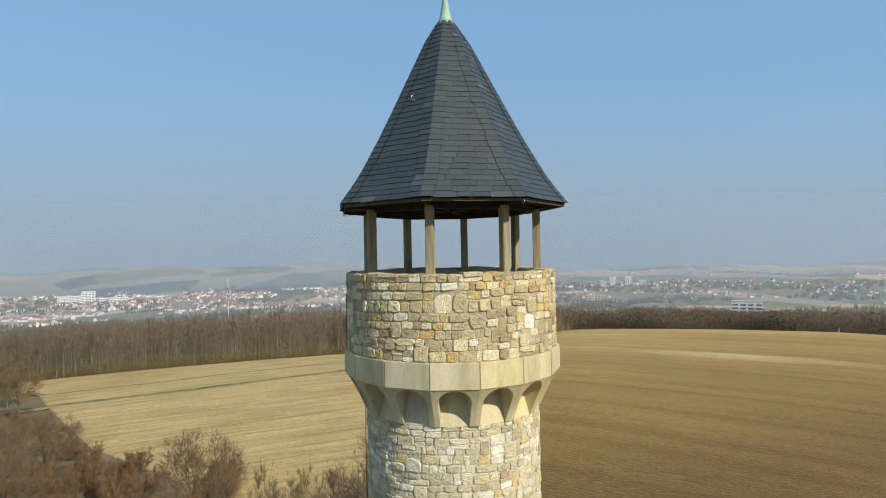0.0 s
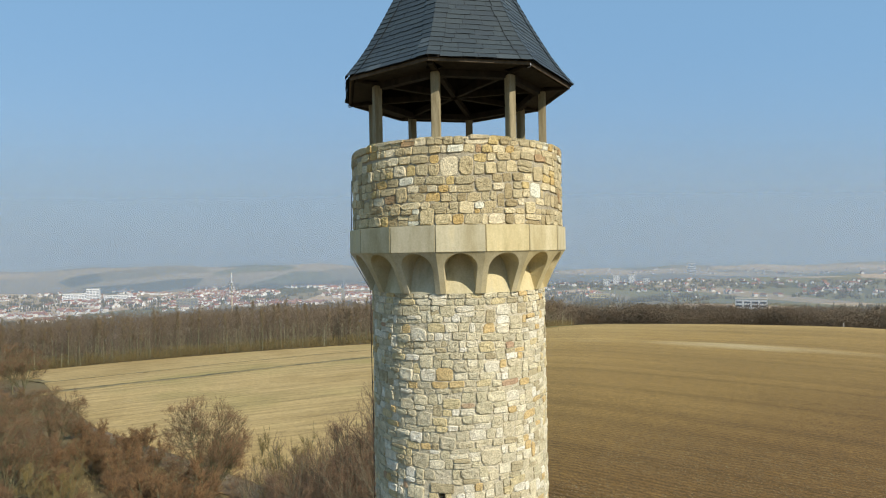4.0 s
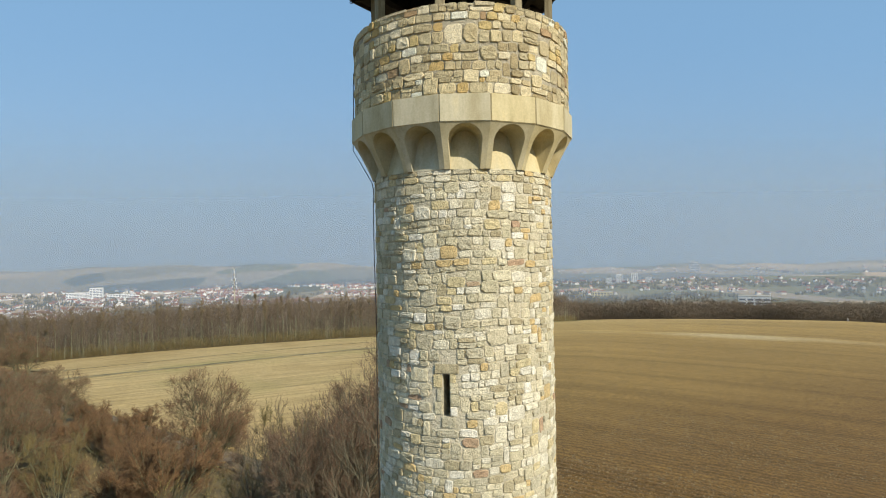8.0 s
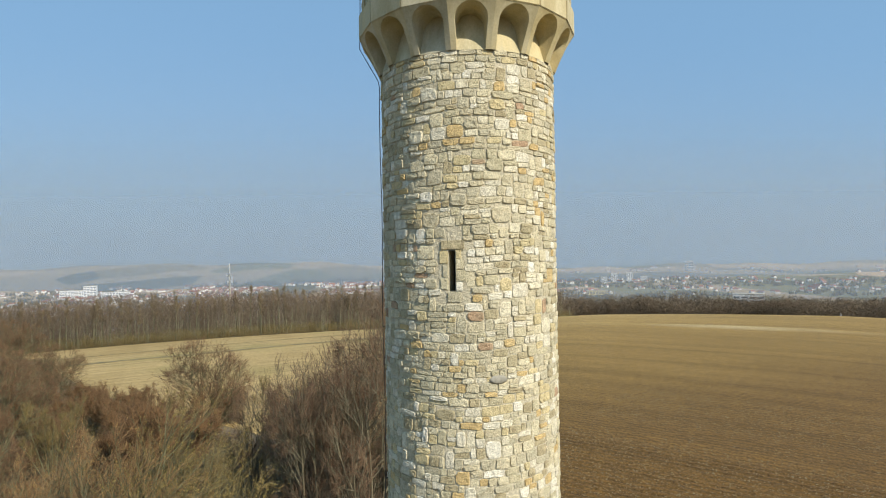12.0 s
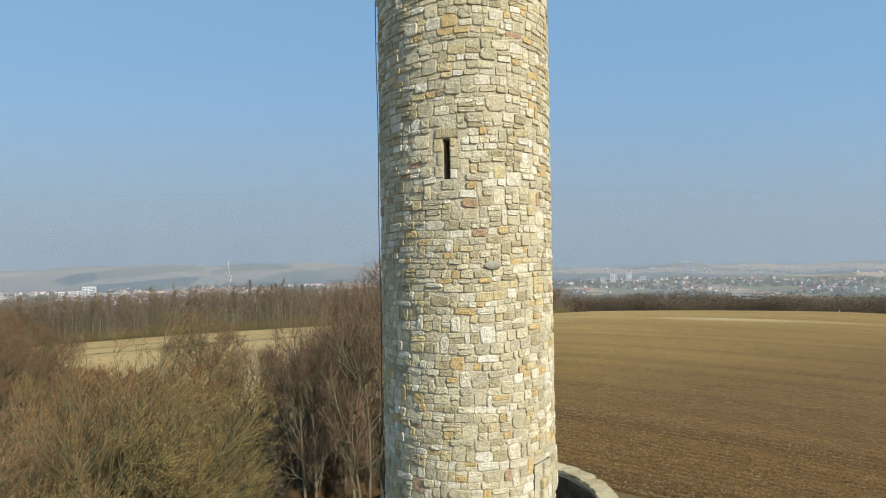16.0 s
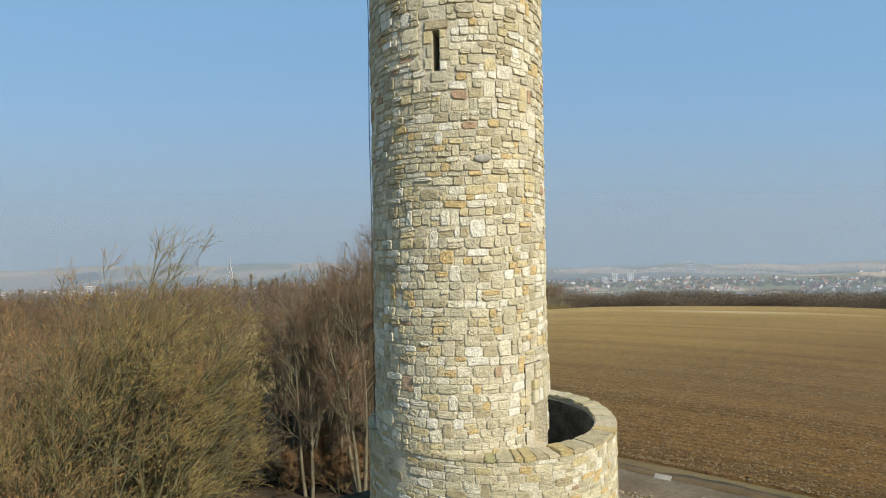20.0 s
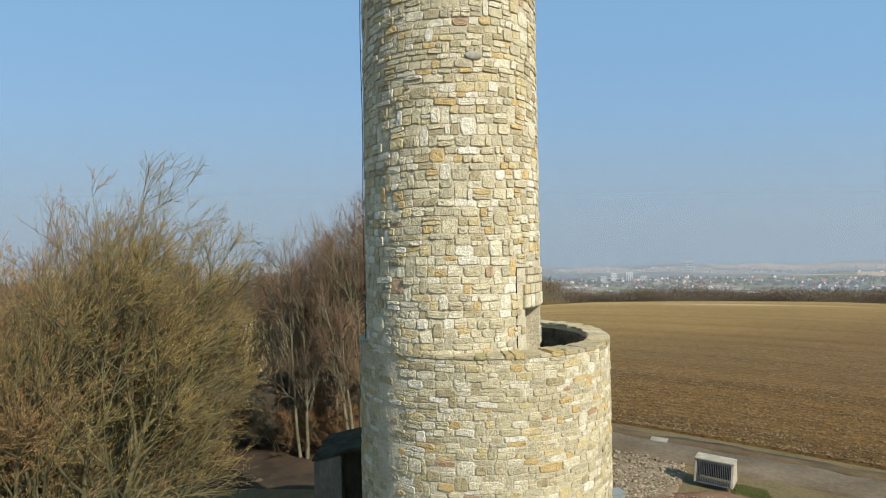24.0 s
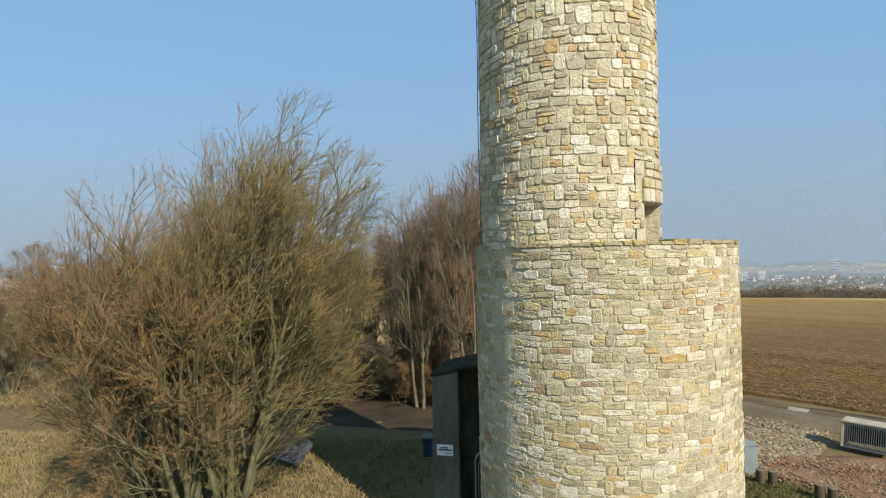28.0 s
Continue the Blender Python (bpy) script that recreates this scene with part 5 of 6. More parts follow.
def town(name, label, count, az, dist, seed, wall=True):
    """Many small gabled houses, too far off to count: walls and roofs."""
    rg = np.random.RandomState(seed)
    V, F, mats, n = [], [], [], 0
    for _ in range(count):
        a, r = radians(rg.uniform(*az)), rg.uniform(*dist)
        x, y = r * math.sin(a), r * math.cos(a)
        if noise.noise(Vector((x / 200, y / 200, seed))) < -0.02:
            continue
        z, t = ground_z(x, y) - 1, rg.uniform(0, 3.14)
        l, w, h = rg.uniform(7, 15), rg.uniform(6, 10), rg.uniform(4, 8)
        if rg.rand() < 0.1:
            l, w = l * 2.2, w * 1.3
        up = h + w * 0.42
        c, s = math.cos(t), math.sin(t)
        pts = [(-l, -w, 0), (l, -w, 0), (l, w, 0), (-l, w, 0), (-l, -w, h), (l, -w, h), (l, w, h), (-l, w, h), (-l, 0, up), (l, 0, up)]
        V += [(x + (p[0] * c - p[1] * s) / 2, y + (p[0] * s + p[1] * c) / 2, z + p[2]) for p in pts]
        e = 1.06
        V += [(x + (p[0] * c - p[1] * s) / 2 * e, y + (p[0] * s + p[1] * c) / 2 * e, z + q) for p, q in ((pts[4], h - 0.2), (pts[5], h - 0.2), (pts[6], h - 0.2), (pts[7], h - 0.2), (pts[8], up + 0.25), (pts[9], up + 0.25))]
        F += [tuple(i + n for i in f) for f in ((0, 1, 5, 4), (1, 2, 6, 9, 5), (2, 3, 7, 6), (3, 0, 4, 8, 7), (10, 11, 15, 14), (12, 13, 14, 15))]
        mats += [0, 0, 0, 0, 1, 1]
        n += 16
    me = mesh_of(name, V, F, M_PLASTER)
    me.materials.append(M_TILES)
    me.polygons.foreach_set("material_index", mats)
    return tagged(new(name, me), label, "houses", kind="stuff")


town("town_houses", "white houses of a town in the valley", 760, (-44, -22), (1250, 2350), 1)
town("old_town_houses", "crowded red-roofed houses of the old town", 950, (-27, -3), (1350, 2150), 2)
town("suburb_houses", "scattered red-roofed suburb houses among trees", 460, (8, 46), (1500, 2350), 3)
town("distant_halls", "pale industrial halls on the far plain", 130, (10, 44), (2700, 3500), 4)
rg = np.random.RandomState(17)
spots = []
for _ in range(4200):
    az, r = radians(rg.uniform(-46, 50)), rg.uniform(560, 2350)
    x, y = r * math.sin(az), r * math.cos(az)
    if noise.noise(Vector((x / 330, y / 330, 4.0))) > -0.05:
        spots.append((x, y))


def far_trees(name, label, spots, mat, seed):
    """Clumps of distant trees: uneven tufted heaps."""
    rg = np.random.RandomState(seed)
    P, D, Ln, R = [], [], [], []
    for x, y in spots:
        z, n = ground_z(x, y), 7
        a = rg.uniform(0, 6.28, n)
        P.append(np.stack([x + rg.normal(0, 5, n), y + rg.normal(0, 5, n), np.full(n, z - 1)], 1))
        D.append(np.stack([np.cos(a) * 0.2, np.sin(a) * 0.2, np.ones(n)], 1))
        Ln.append(rg.uniform(6, 14, n)); R.append(rg.uniform(1.6, 3.4, n))
    return tagged(new(name, fast_mesh(name, *cones(np.concatenate(P), unit(np.concatenate(D)), np.concatenate(Ln), np.concatenate(R)), mat)), label, "trees", kind="stuff")


far_trees("valley_trees", "dark trees and copses between the houses", spots, M_FARTREE, 18)


def block(name, label, x, y, w, d, h, turn, floors, wall_mat=None, category="building", lift=0.0):
    """A flat-roofed block with bands of windows on each storey."""
    t = tagged(new(name), label, category)
    t.matrix_basis = pose(x, y, ground_z(x, y) - 2 + lift, 0, 0, turn)
    part("wall", from_bm("wall", box_bm(-w / 2, w / 2, -d / 2, d / 2, 0, h, 0.2), wall_mat or M_WHITE), t)
    part("roof", from_bm("roof", box_bm(-w / 2 - 0.4, w / 2 + 0.4, -d / 2 - 0.4, d / 2 + 0.4, h, h + 0.7, 0.1), M_PALE), t)
    for k in range(floors):
        z = 3.5 + (h - 4) * k / floors
        for j in range(max(2, int(w / 7))):
            x0 = -w / 2 + w * (j + 0.12) / max(2, int(w / 7))
            x1 = -w / 2 + w * (j + 0.88) / max(2, int(w / 7))
            part("window", from_bm("window", box_bm(x0, x1, -d / 2 - 0.15, -d / 2 + 0.1, z, z + (h - 4) / floors * 0.5, 0), M_GLASSDARK), t)
    return t


block("clinic_building", "long white clinic block with rows of windows", -1130, 1610, 70, 16, 26, 22, 5)
block("clinic_building", "white stepped clinic tower block", -1090, 1625, 34, 18, 38, 22, 7)
block("clinic_building", "low white clinic wing", -1010, 1620, 75, 16, 18, 22, 3)
block("office_building", "grey office block with white window bands", -641, 1292, 46, 18, 26, 20, 6, M_CONCRETE)
for x, y, h in ((540, 1988, 24), (590, 2034, 34), (649, 2043, 36), (690, 2010, 22)):
    block("apartment_tower", "white residential tower block", x, y, 22, 18, h, -15, 8)
block("factory_tower", "pale tall factory building", 1099, 2591, 36, 30, 48, -20, 4)
block("white_hall", "white office hall with window bands", 360, 671, 34, 14, 17, -28, 3, lift=8)
block("yellow_building", "pale yellow block in the suburb", 356, 1371, 50, 16, 16, -14, 3, M_YELLOW)
church = tagged(new("church_tower"), "slender twin-spired church tower", "church")
church.matrix_basis = pose(-300, 1450, ground_z(-300, 1450) - 1)
part("wall", from_bm("wall", box_bm(-4, 4, -4, 4, 0, 34, 0.3), M_CONCRETE), church)
part("spire", turned("spire", [(5, 34), (3, 42), (0.1, 58)], M_GLASSDARK, 8), church)

mast = tagged(new("radio_mast"), "white lattice radio mast with antenna platforms", "mast")
MX, MY = -139.6, 328.0
mz = ground_z(MX, MY)
mast.matrix_basis = pose(MX, MY, mz)
mh = 10.5 - mz
part("pole", turned("pole", [(0.5, 0), (0.42, mh * 0.5), (0.32, mh * 0.82), (0.22, mh)], M_PALE, 12), mast)
for k in range(4):
    part("platform", turned("platform", [(0.3, mh * 0.70 + k * 2.2), (1.5, mh * 0.70 + k * 2.2), (1.5, mh * 0.70 + k * 2.2 + 0.25), (0.3, mh * 0.70 + k * 2.2 + 0.25)], M_IRON, 16), mast)
for k in range(9):
    a, r, z = 40 * k, 1.3, mh * 0.71 + (k % 3) * 2.2
    part("antenna", from_bm("antenna", box_bm(-0.2, 0.2, -0.1, 0.1, 0.4, 2.0, 0.03), M_WHITE), mast, "", pose(r * math.cos(radians(a)), r * math.sin(radians(a)), z, 0, 0, a))
for z0, z1 in ((0.84, 0.90), (0.92, 0.97)):
    part("antenna_head", turned("antenna_head", [(0.42, mh * z0), (0.42, mh * z1)], M_IRON, 12), mast)

stake = tagged(new("marker_post", turned("marker_post", [(0.12, 0), (0.12, 2.6), (0.03, 2.75)], M_WHITE, 8)), "white wooden marker post at the field edge", "post")
stake.location = (210, 292, ground_z(210, 292))

# ---- haze: see-through tinted sheets added upright over the valley, lit by the sun ----
def haze_sheet_material(name, thick, top, base, tint):
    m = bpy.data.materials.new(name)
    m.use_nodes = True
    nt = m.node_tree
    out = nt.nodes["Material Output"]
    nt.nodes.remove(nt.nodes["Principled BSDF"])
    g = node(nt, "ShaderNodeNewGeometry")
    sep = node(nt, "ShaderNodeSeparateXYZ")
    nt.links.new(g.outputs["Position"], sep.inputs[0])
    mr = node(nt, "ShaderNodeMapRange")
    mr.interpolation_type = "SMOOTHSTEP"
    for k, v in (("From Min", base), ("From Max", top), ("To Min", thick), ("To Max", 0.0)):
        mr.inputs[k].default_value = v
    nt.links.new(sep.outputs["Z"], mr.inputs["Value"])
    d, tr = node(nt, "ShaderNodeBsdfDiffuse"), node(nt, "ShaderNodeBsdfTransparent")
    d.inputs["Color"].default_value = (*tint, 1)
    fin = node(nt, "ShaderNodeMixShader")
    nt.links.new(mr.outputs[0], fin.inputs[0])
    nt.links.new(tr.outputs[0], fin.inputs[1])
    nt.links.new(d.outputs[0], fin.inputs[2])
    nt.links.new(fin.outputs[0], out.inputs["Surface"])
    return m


for nm, r, z0, z1, thick, base in HAZE_SHEETS:
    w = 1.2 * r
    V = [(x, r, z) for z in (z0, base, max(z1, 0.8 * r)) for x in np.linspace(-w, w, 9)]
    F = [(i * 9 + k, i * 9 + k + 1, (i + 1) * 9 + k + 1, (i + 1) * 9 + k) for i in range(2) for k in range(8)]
    sh = tagged(new(nm, mesh_of(nm, V, F, haze_sheet_material(nm, thick, z1, base, HAZE_TINT))), "upright bluish sheet standing in for valley haze", "haze", kind="structure")
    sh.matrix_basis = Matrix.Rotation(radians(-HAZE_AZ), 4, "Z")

# ---- things at the foot of the tower ----
M_GRILLE = plain("grey_steel_bars", (0.13, 0.135, 0.13), (0.19, 0.195, 0.19), 4, rough=0.5, metal=0.5, rel=0)
# near-black colour in place of unlit depth behind openings and in joints
M_BLACK = plain("unlit_black", (0.012, 0.012, 0.012), (0.02, 0.02, 0.02), 3, rel=0)


M_HOOD = plain("weathered_tan_concrete", (0.31, 0.27, 0.20), (0.43, 0.38, 0.29), 2.5, rel=0.4)


def vent_unit():
    """Concrete ventilation hood with a slanting grille of upright bars; the grille faces -y."""
    t = tagged(new("vent_hood"), "pale concrete ventilation hood with a slanted bar grille", "ventilation hood", "ventilation hoods")
    W, D, H, S = 1.50, 1.10, 0.86, 0.30
    for nm, x0, x1 in (("side", -W / 2, -W / 2 + 0.1), ("side", W / 2 - 0.1, W / 2)):
        bm = bmesh.new()
        vs = [bm.verts.new((x, y, z)) for x in (x0, x1) for y, z in ((0, 0), (D, 0), (D - 0.1, H), (S, H))]
        for q in ((0, 1, 2, 3), (4, 5, 6, 7), (0, 1, 5, 4), (1, 2, 6, 5), (2, 3, 7, 6), (3, 0, 4, 7)):
            bm.faces.new([vs[i] for i in q])
        bmesh.ops.recalc_face_normals(bm, faces=bm.faces)
        bmesh.ops.bevel(bm, geom=bm.edges[:], offset=0.015, segments=2, affect="EDGES")
        part(nm, from_bm(nm, bm, M_HOOD), t)
    part("top_slab", from_bm("top_slab", box_bm(-W / 2 - 0.02, W / 2 + 0.02, S - 0.03, D - 0.06, H, H + 0.07, 0.02), M_HOOD), t)
    part("back", from_bm("back", box_bm(-W / 2 + 0.1, W / 2 - 0.1, D - 0.2, D - 0.12, 0, H, 0.01), M_BLACK), t, "black panel in place of the unlit duct")
    lean = math.atan2(S, H)
    Lg = math.hypot(S, H)
    m = Matrix.Rotation(-lean, 4, "X")
    part("sill", from_bm("sill", box_bm(-W / 2 + 0.1, W / 2 - 0.1, 0.0, 0.05, 0.0, 0.06, 0.006), M_GRILLE), t, "", m)
    part("head", from_bm("head", box_bm(-W / 2 + 0.1, W / 2 - 0.1, 0.0, 0.05, Lg - 0.07, Lg - 0.01, 0.006), M_GRILLE), t, "", m)
    bar = from_bm("bar", box_bm(-0.012, 0.012, 0.005, 0.045, 0.06, Lg - 0.07, 0.004), M_GRILLE)
    for k in range(19):
        part("bar", bar, t, "", m @ Matrix.Translation((-W / 2 + 0.14 + (W - 0.28) * k / 18, 0, 0)))
    return t


hood = vent_unit()
hood.matrix_basis = pose(10.62, 10.2, -0.05, 0, 0, -36)

grate = tagged(new("ground_grate"), "tilted steel grating in a pale concrete frame", "grating")
grate.matrix_basis = pose(-10.5, 6.35, 0.1, 38, 0, -24)
for x0, x1, y0, y1 in ((-0.66, 0.66, -0.51, -0.45), (-0.66, 0.66, 0.45, 0.51), (-0.66, -0.6, -0.45, 0.45), (0.6, 0.66, -0.45, 0.45)):
    part("frame", from_bm("frame", box_bm(x0, x1, y0, y1, -0.05, 0.2, 0.012), M_GRILLE), grate)
bar = from_bm("bar", box_bm(-0.012, 0.012, -0.45, 0.45, 0.13, 0.18, 0.003), M_GRILLE)
for k in range(15):
    part("bar", bar, grate, "", Matrix.Translation((-0.56 + 1.12 * k / 14, 0, 0)))
part("shaft_bottom", from_bm("shaft_bottom", box_bm(-0.6, 0.6, -0.45, 0.45, -0.04, 0.02, 0), M_BLACK), grate)

M_SLAB = plain("worn_cover_concrete", (0.26, 0.23, 0.18), (0.36, 0.32, 0.25), 2.5, rel=0.3)
plate = tagged(new("cover_plate", from_bm("cover_plate", box_bm(-0.42, 0.42, -0.32, 0.32, -0.02, 0.035, 0.01), M_SLAB)), "pale concrete cover plate set in the road", "cover plate")
plate.matrix_basis = pose(10.73, 16.5, ground_z(10.73, 16.5) + 0.04, 0, 0, -30)

M_CABINET = plain("grey_cabinet_paint", (0.19, 0.215, 0.20), (0.25, 0.275, 0.255), 2, rough=0.5, rel=0.1)
cab = tagged(new("utility_cabinet"), "grey steel utility cabinet on the grass", "utility cabinet")
cab.matrix_basis = pose(5.88, 7.65, ground_z(5.6, 7.6), 0, 0, 18)
part("body", from_bm("body", box_bm(-0.27, 0.27, -0.22, 0.22, 0.06, 0.97, 0.015), M_CABINET), cab)
part("plinth", from_bm("plinth", box_bm(-0.25, 0.25, -0.2, 0.2, -0.1, 0.06, 0.01), M_CONCRETE), cab)
part("lid", from_bm("lid", box_bm(-0.30, 0.30, -0.25, 0.25, 0.97, 1.02, 0.012), M_CABINET), cab)
part("door", from_bm("door", box_bm(-0.24, 0.24, -0.235, -0.218, 0.1, 0.93, 0.006), M_CABINET), cab)
part("vent_slot", from_bm("vent_slot", box_bm(0.265, 0.276, -0.12, 0.12, 0.82, 0.90, 0.003), M_BLACK), cab)

M_LOG = plain("cut_log", (0.06, 0.045, 0.028), (0.115, 0.088, 0.055), 4, stretch=(3, 3, 0.6), rel=0.5)
M_LOGTOP = plain("log_end", (0.13, 0.10, 0.07), (0.19, 0.15, 0.10), 6, rel=0.4)


def log_post(h, r):
    t = tagged(new("log_bollard"), "short round wooden log bollard in the grass", "bollard", "log bollards")
    part("post", turned("post", [(r * 1.03, -0.2), (r, 0.1), (r * 0.98, h - 0.02), (r * 0.93, h)], M_LOG, 14, False), t)
    part("top", turned("top", [(r * 0.93, h), (r * 0.5, h + 0.012), (0.01, h + 0.015)], M_LOGTOP, 14), t, "darker sawn end")
    return t


log = log_post(0.46, 0.14)
log.location = (6.02, 6.72, ground_z(6, 6.7))
for x, y, s in ((6.36, 6.66, 1.0), (7.36, 5.72, 1.04), (7.66, 5.60, 0.98)):
    copy_thing(log, pose(x, y, ground_z(x, y), 0, 0, 50 * x)).scale = (s, s, s)

M_PIER = plain("dirty_grey_concrete", (0.11, 0.105, 0.08), (0.20, 0.19, 0.15), 1.2, rel=0.4, stretch=(1, 1, 0.4))
# mossy concrete, darkened further in its colour for the tower's shade
M_MOSSY_SHADED = plain("shaded_mossy_concrete", (0.032, 0.030, 0.018), (0.075, 0.070, 0.046), 1.8, rough=1.0, rel=0.5, stretch=(1, 1, 0.4))
M_MOSSY_SHADED.node_tree.nodes["Principled BSDF"].inputs["Specular IOR Level"].default_value = 0.05
# porch: rough concrete pier and a dark lean-to beside the tower's door
porch = tagged(new("concrete_porch"), "stained grey concrete porch pier beside the tower", "porch")


def prism(name, xs, ys, foot, tops, mat):
    """An upright block whose top slopes: tops at its left and right side."""
    bm = bmesh.new()
    vs = [bm.verts.new((xs[i], ys[j], z)) for i, j, z in ((0, 0, foot), (1, 0, foot), (1, 1, foot), (0, 1, foot), (0, 0, tops[0]), (1, 0, tops[1]), (1, 1, tops[1]), (0, 1, tops[0]))]
    for q in ((0, 1, 2, 3), (4, 5, 6, 7), (0, 1, 5, 4), (1, 2, 6, 5), (2, 3, 7, 6), (3, 0, 4, 7)):
        bm.faces.new([vs[i] for i in q])
    bmesh.ops.recalc_face_normals(bm, faces=bm.faces)
    bmesh.ops.bevel(bm, geom=bm.edges[:], offset=0.02, segments=2, affect="EDGES")
    return from_bm(name, bm, mat)


part("pier", prism("pier", (-3.95, -3.18), (2.3, 3.3), -0.3, (4.06, 4.24), M_PIER), porch)
part("side_wall", prism("side_wall", (-3.2, -1.7), (2.72, 4.2), -0.3, (4.24, 4.60), M_MOSSY_SHADED), porch, "mossy concrete side wall, darkened in colour for shade")
roof_slab = prism("lean_to_roof", (-4.0, -1.7), (2.26, 4.3), 4.0, (4.16, 4.70), M_MOSSY_SHADED)
for v in roof_slab.vertices:
    if v.co.z < 4.08:
        v.co.z += 0.075 + (v.co.x + 4.0) / 2.3 * 0.54
part("lean_to_roof", roof_slab, porch, "mossy sloping roof slab, darkened in colour for shade")
M_SIGN = plain("white_sign", (0.74, 0.76, 0.77), (0.80, 0.82, 0.83), 4, rough=0.4, rel=0)
M_INK = plain("blue_ink", (0.03, 0.06, 0.12), (0.05, 0.08, 0.15), 4, rel=0)
sign = tagged(new("warning_sign"), "small white warning sign fixed to the concrete wall", "sign")
sign.matrix_basis = pose(-3.6, 2.288, 1.98)
part("plate", from_bm("plate", box_bm(-0.24, 0.24, -0.006, 0.006, -0.16, 0.16, 0.003), M_SIGN), sign)
for x0, x1, z0, z1 in ((-0.12, 0.10, 0.05, 0.085), (-0.19, 0.20, -0.01, 0.03), (0.02, 0.20, -0.10, -0.085)):
    part("text_bar", from_bm("text_bar", box_bm(x0, x1, -0.009, -0.005, z0, z1, 0), M_INK), sign)


def pipe(name, pts, r, mat, n=8):
    V, F = tubes([(np.array(pts, float), np.full(len(pts), r))], n)
    return mesh_of(name, V, F, mat, True)


rail = tagged(new("steel_rail"), "bent galvanised steel hand rail beside the door", "rail")
rail.matrix_basis = pose(-2.75, 2.5, 0, 0, 0, 10)
arc = [(0.0, 0, -0.2), (0.0, 0, 1.6)] + [(0.22 - 0.22 * math.cos(a), 0, 1.6 + 0.3 * math.sin(a)) for a in np.linspace(0.2, math.pi - 0.2, 9)] + [(0.44, 0, 1.6), (0.44, 0, -0.2)]
part("tube", pipe("tube", arc, 0.035, M_IRON), rail)
part("tube", pipe("tube", [(x * 0.62 + 0.085, 0.02, z * 0.9) for x, y, z in arc], 0.02, M_IRON), rail)

# blue-grey plastic with the tower's shade put into its colour
M_BIN = plain("shaded_blue_grey_plastic", (0.035, 0.05, 0.075), (0.055, 0.07, 0.10), 3, rough=0.5, rel=0)
bin_ = tagged(new("litter_bin"), "blue-grey litter bin in the tower's shade", "litter bin")
bin_.matrix_basis = pose(-5.5, 7.7, ground_z(-5.5, 7.7)) @ Matrix.Diagonal((0.72, 0.72, 0.85, 1))
part("body", turned("body", [(0.24, 0.05), (0.30, 0.85), (0.31, 0.9)], M_BIN, 18), bin_)
part("lid", turned("lid", [(0.33, 0.9), (0.33, 0.95), (0.2, 1.03), (0.02, 1.05)], M_GRILLE, 18), bin_, "grey lid")
part("base", turned("base", [(0.2, 0.0), (0.2, 0.05)], M_IRON, 14), bin_)

# ---- fittings on the tower ----
# lightning conductor down the shaded side
CAB_AZ = -89
pts = [around(CAB_AZ, 2.49, 23.0), around(CAB_AZ, 2.51, 21.85), around(CAB_AZ, 2.53, 21.2), around(CAB_AZ, 2.11, 20.45)] + [around(CAB_AZ, 2.075 + 0.012 * math.sin(k * 1.3), 20.3 - k * 0.9) for k in range(23)]
wire = part("lightning_conductor", pipe("lightning_conductor", pts, 0.010, M_DARK, 6), tower, "thin dark lightning cable")
for k in range(14):
    z = 20.0 - k * 0.9
    part("clip", from_bm("clip", box_bm(-0.012, 0.012, -0.07, 0.03, -0.008, 0.008, 0.002), M_DARK), wire, "", face_out(CAB_AZ, 2.02, z))

# dressed blocks round the slit
SA, SB, SZ0, SZ1 = SLIT
for az0, az1, z0, z1 in ((SA - 5.2, SA, 15.58, 15.82), (SA - 3.6, SA, 15.83, 16.1), (SA - 5.6, SA, 16.11, 16.37), (SB, SB + 4.4, 15.55, 15.74), (SB, SB + 6.0, 15.75, 15.98), (SB, SB + 5.0, 15.99, 16.2), (SB, SB + 3.8, 16.21, 16.39),
                         (SA - 4.5, SB + 5.5, 16.39, 16.58), (SA - 1.0, SB + 3.2, 15.32, 15.53)):
    w = radians(az1 - az0) * SHAFT_R
    part("quoin", from_bm("quoin", box_bm(-w / 2 + 0.006, w / 2 - 0.006, -0.015, 0.20, z0 - 15.5, z1 - 15.5, 0.014), M_STONE), shaft, "", face_out((az0 + az1) / 2, SHAFT_R, 15.5))
# black panel added behind the slit for the unlit stair
part("dark_void", from_bm("dark_void", box_bm(-0.2, 0.2, 0, 0.02, 15.3, 16.6, 0), M_BLACK), shaft, "black panel in place of the unlit stair space", face_out((SA + SB) / 2, 1.35, 0))

# oval grey plug, walled-up joint and small opening above the stair wall
part("iron_plug", turned("iron_plug", [(0.19, -0.02), (0.18, 0.03), (0.12, 0.05), (0.01, 0.055)], M_CONCRETE, 16), shaft, "oval dark grey capped hole", face_out(14.0, SHAFT_R, 13.75) @ Matrix.Rotation(radians(90), 4, "X") @ Matrix.Diagonal((1, 0.5, 1, 1)))
# black strip drawn for the shadow step at the straight joint
part("joint", from_bm("joint", box_bm(-0.008, 0.008, -0.022, 0.05, 7.8, 9.49, 0.002), M_BLACK), shaft, "vertical masonry joint with a black shadow line", face_out(41, SHAFT_R, 0))
# corbelled patch of larger blocks over the walled-up doorway
rng = random.Random(31)
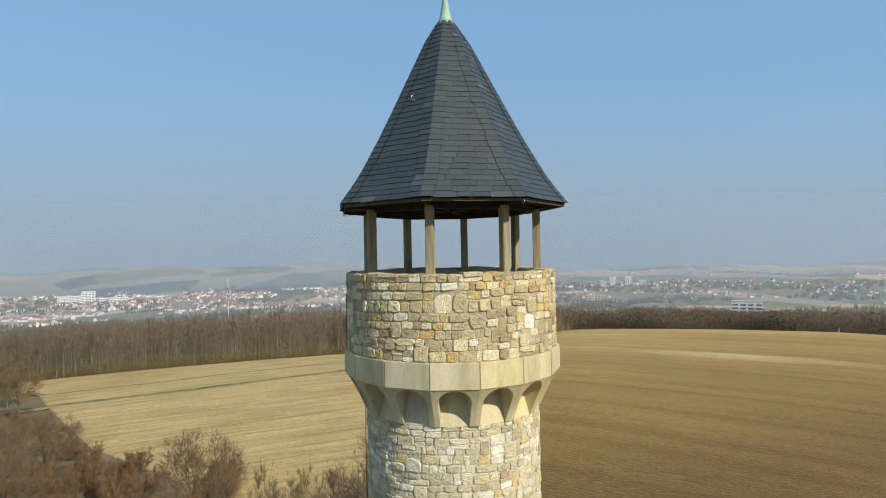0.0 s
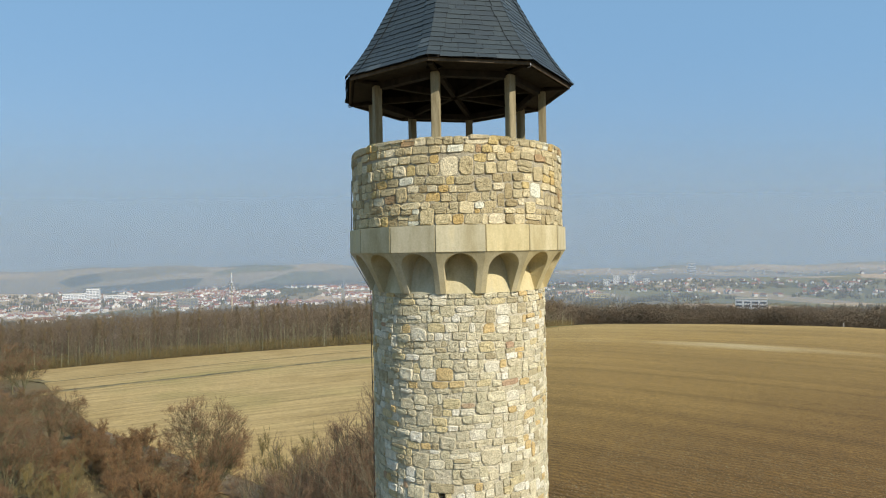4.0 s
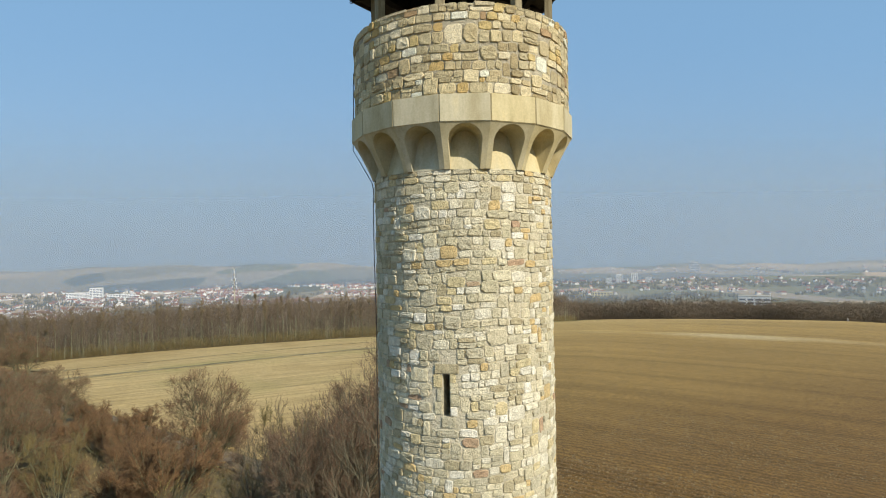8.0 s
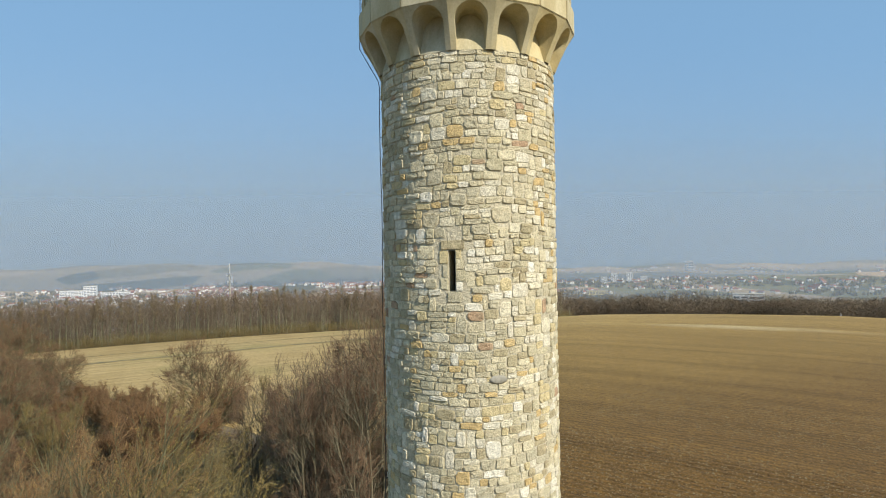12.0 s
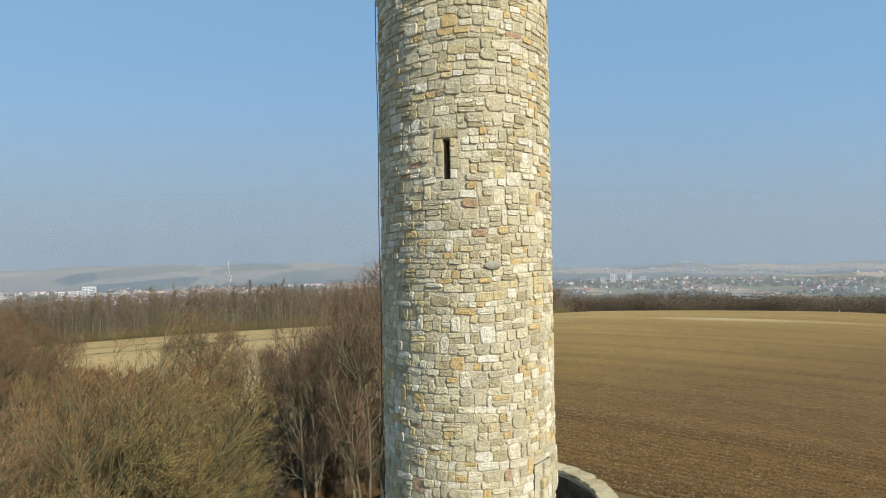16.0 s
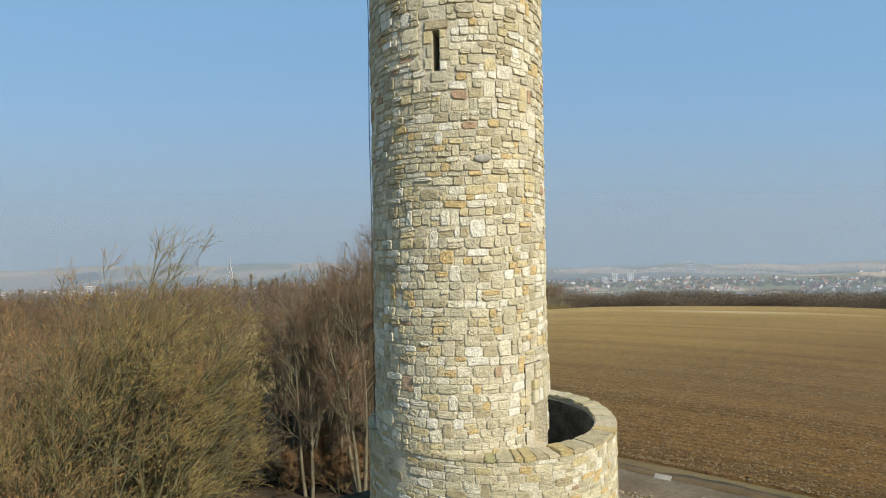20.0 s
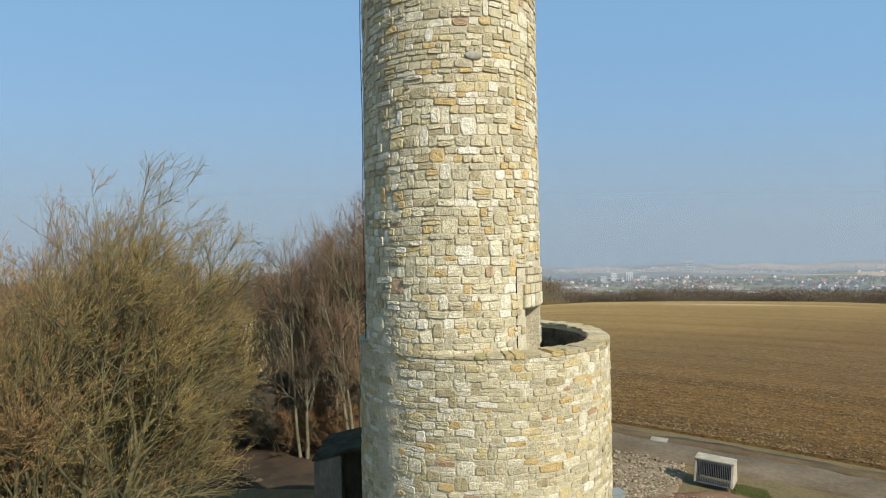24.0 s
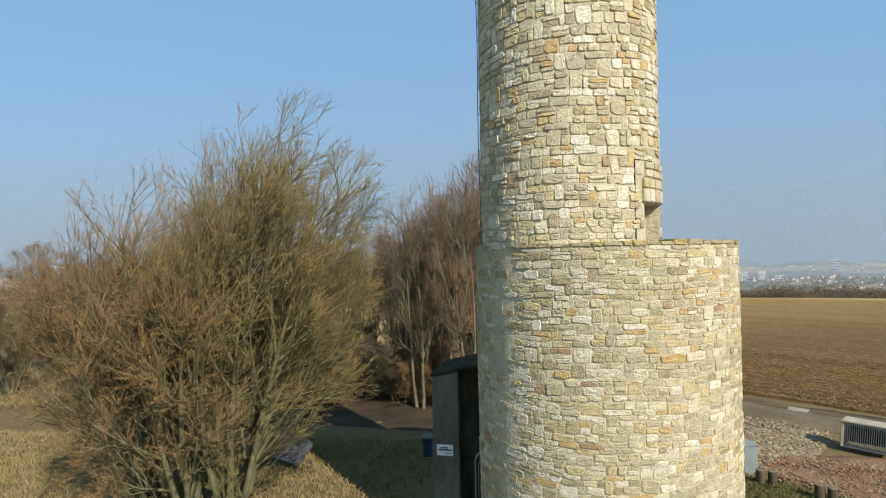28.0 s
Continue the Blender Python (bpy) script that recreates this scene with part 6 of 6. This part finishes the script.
for z0, z1, out in ((8.62, 8.90, 0.060), (8.91, 9.12, 0.050), (9.13, 9.30, 0.045), (9.31, 9.46, 0.038)):
    az = 49.0 + rng.uniform(-2, 2)
    while az < 80:
        d = rng.uniform(5.5, 12.0)
        w = radians(d) * SHAFT_R
        bm = box_bm(-w / 2 + 0.006, w / 2 - 0.006, -out - rng.uniform(0, 0.02), 0.12, z0 + rng.uniform(0, 0.012), z1, 0.016)
        part("lintel_stone", from_bm("lintel_stone", bm, M_STONE), shaft, "", face_out(az + d / 2, SHAFT_R, 0))
        az += d
part("joint", from_bm("joint", box_bm(0, 0.62, -0.024, 0.05, 9.475, 9.49, 0.002), M_BLACK), shaft, "open level masonry joint", face_out(41, SHAFT_R, 0) @ Matrix.Rotation(radians(9), 4, "Z"))

# coping stones of the stair wall and the parapet
rng = random.Random(77)


def coping(parent, r0, r1, z, cx, cy, hmin, hmax, wmin, wmax):
    az = -180.0
    while az < 179:
        w = rng.uniform(wmin, wmax)
        d = min(math.degrees(w / r1), 180 - az)
        mid = az + d / 2
        h = rng.uniform(hmin, hmax)
        bm = box_bm(-w / 2 + 0.006, w / 2 - 0.006, -0.012 - rng.uniform(0, 0.025), r1 - r0 + rng.uniform(0, 0.02), 0, h, 0.018)
        for v in bm.verts:
            v.co += Vector((rng.uniform(-0.008, 0.008), rng.uniform(-0.008, 0.008), rng.uniform(-0.008, 0.008)))
        part("coping_stone", from_bm("coping_stone", bm, M_COPING), parent, "", face_out(mid, r1, z, cx, cy))
        az += d


M_COPING = stone_material("mossy_coping", True, [(0.0, (0.40, 0.35, 0.23)), (0.3, (0.52, 0.45, 0.31)), (0.6, (0.46, 0.42, 0.29)), (0.85, (0.50, 0.39, 0.18)), (0.95, (0.36, 0.34, 0.18))])
coping(annex, 2.52, ANNEX_R, ANNEX_TOP - 0.10, *ANNEX_C, 0.075, 0.115, 0.17, 0.42)
# dirt and the shade inside the stair wall, both put into this colour
M_SHADED_RUBBLE = plain("dirty_shaded_rubble", (0.075, 0.062, 0.045), (0.17, 0.14, 0.10), 2.2, rel=1.0, dist=0.05, fine=9)
part("inner_lining", ring_wall("inner_lining", M_SHADED_RUBBLE, 2.494, 2.44, 5.8, ANNEX_TOP - 0.12, *ANNEX_C), annex, "dirty inner face of the stair wall, shade in its colour")
coping(drum, 2.02, DRUM_R, 23.44, 0, 0, 0.06, 0.10, 0.22, 0.46)
part("stair_floor", ring_wall("stair_floor", M_SHADED_RUBBLE, 2.52, 0.1, 5.6, 5.8, *ANNEX_C), annex, "landing inside the stair wall, shade in its colour")
# snow hooks and gutter hooks on the roof
hook = pipe("roof_hook", [(0, 0.02, 0), (0, -0.06, -0.01), (0, -0.09, 0.02), (0, -0.08, 0.08), (0, -0.04, 0.10)], 0.012, M_IRON, 6)
part("roof_hook", hook, roof, "bent steel roof hook", face_out(-33.5, 1.30, 27.3))
part("roof_hook", hook, roof, "bent steel roof hook", face_out(56.5, 1.62, 26.3) @ Matrix.Diagonal((0.6, 0.6, 0.6, 1)))
for k in (6, 1):
    part("gutter_hook", hook, roof, "small hook under the eaves", Matrix.Translation(corner(k, 2.62, 24.9)) @ Matrix.Rotation(radians(ROOF_AZ + 45 * k), 4, "Z") @ Matrix.Diagonal((0.8, 0.8, 0.8, 1)))

# ---- rubble of the walls, last ----
SIZES = (0.10, 0.235, 0.15, 0.38)
lay_stones(drum, 5, DRUM_R, 21.79, 23.52, (-75, 80, 21.8, 23.6), (0.11, 0.25, 0.15, 0.38), meshes=DRUM_MESHES, rest_mat=M_DRUMS)
lay_stones(shaft, 7, SHAFT_R, 7.7, 20.43, (-48, 58, 12.5, 17.5), SIZES, skip=[(-18, -6, 15.3, 16.6), (48, 78, 7.5, 9.47)])
lay_stones(annex, 9, ANNEX_R, 0.0, ANNEX_TOP - 0.1, (-40, 62, 3.6, 7.8), (0.085, 0.185, 0.18, 0.44), *ANNEX_C, proud=0.023, meshes=ANNEX_MESHES, rest_mat=M_ANNEXS)
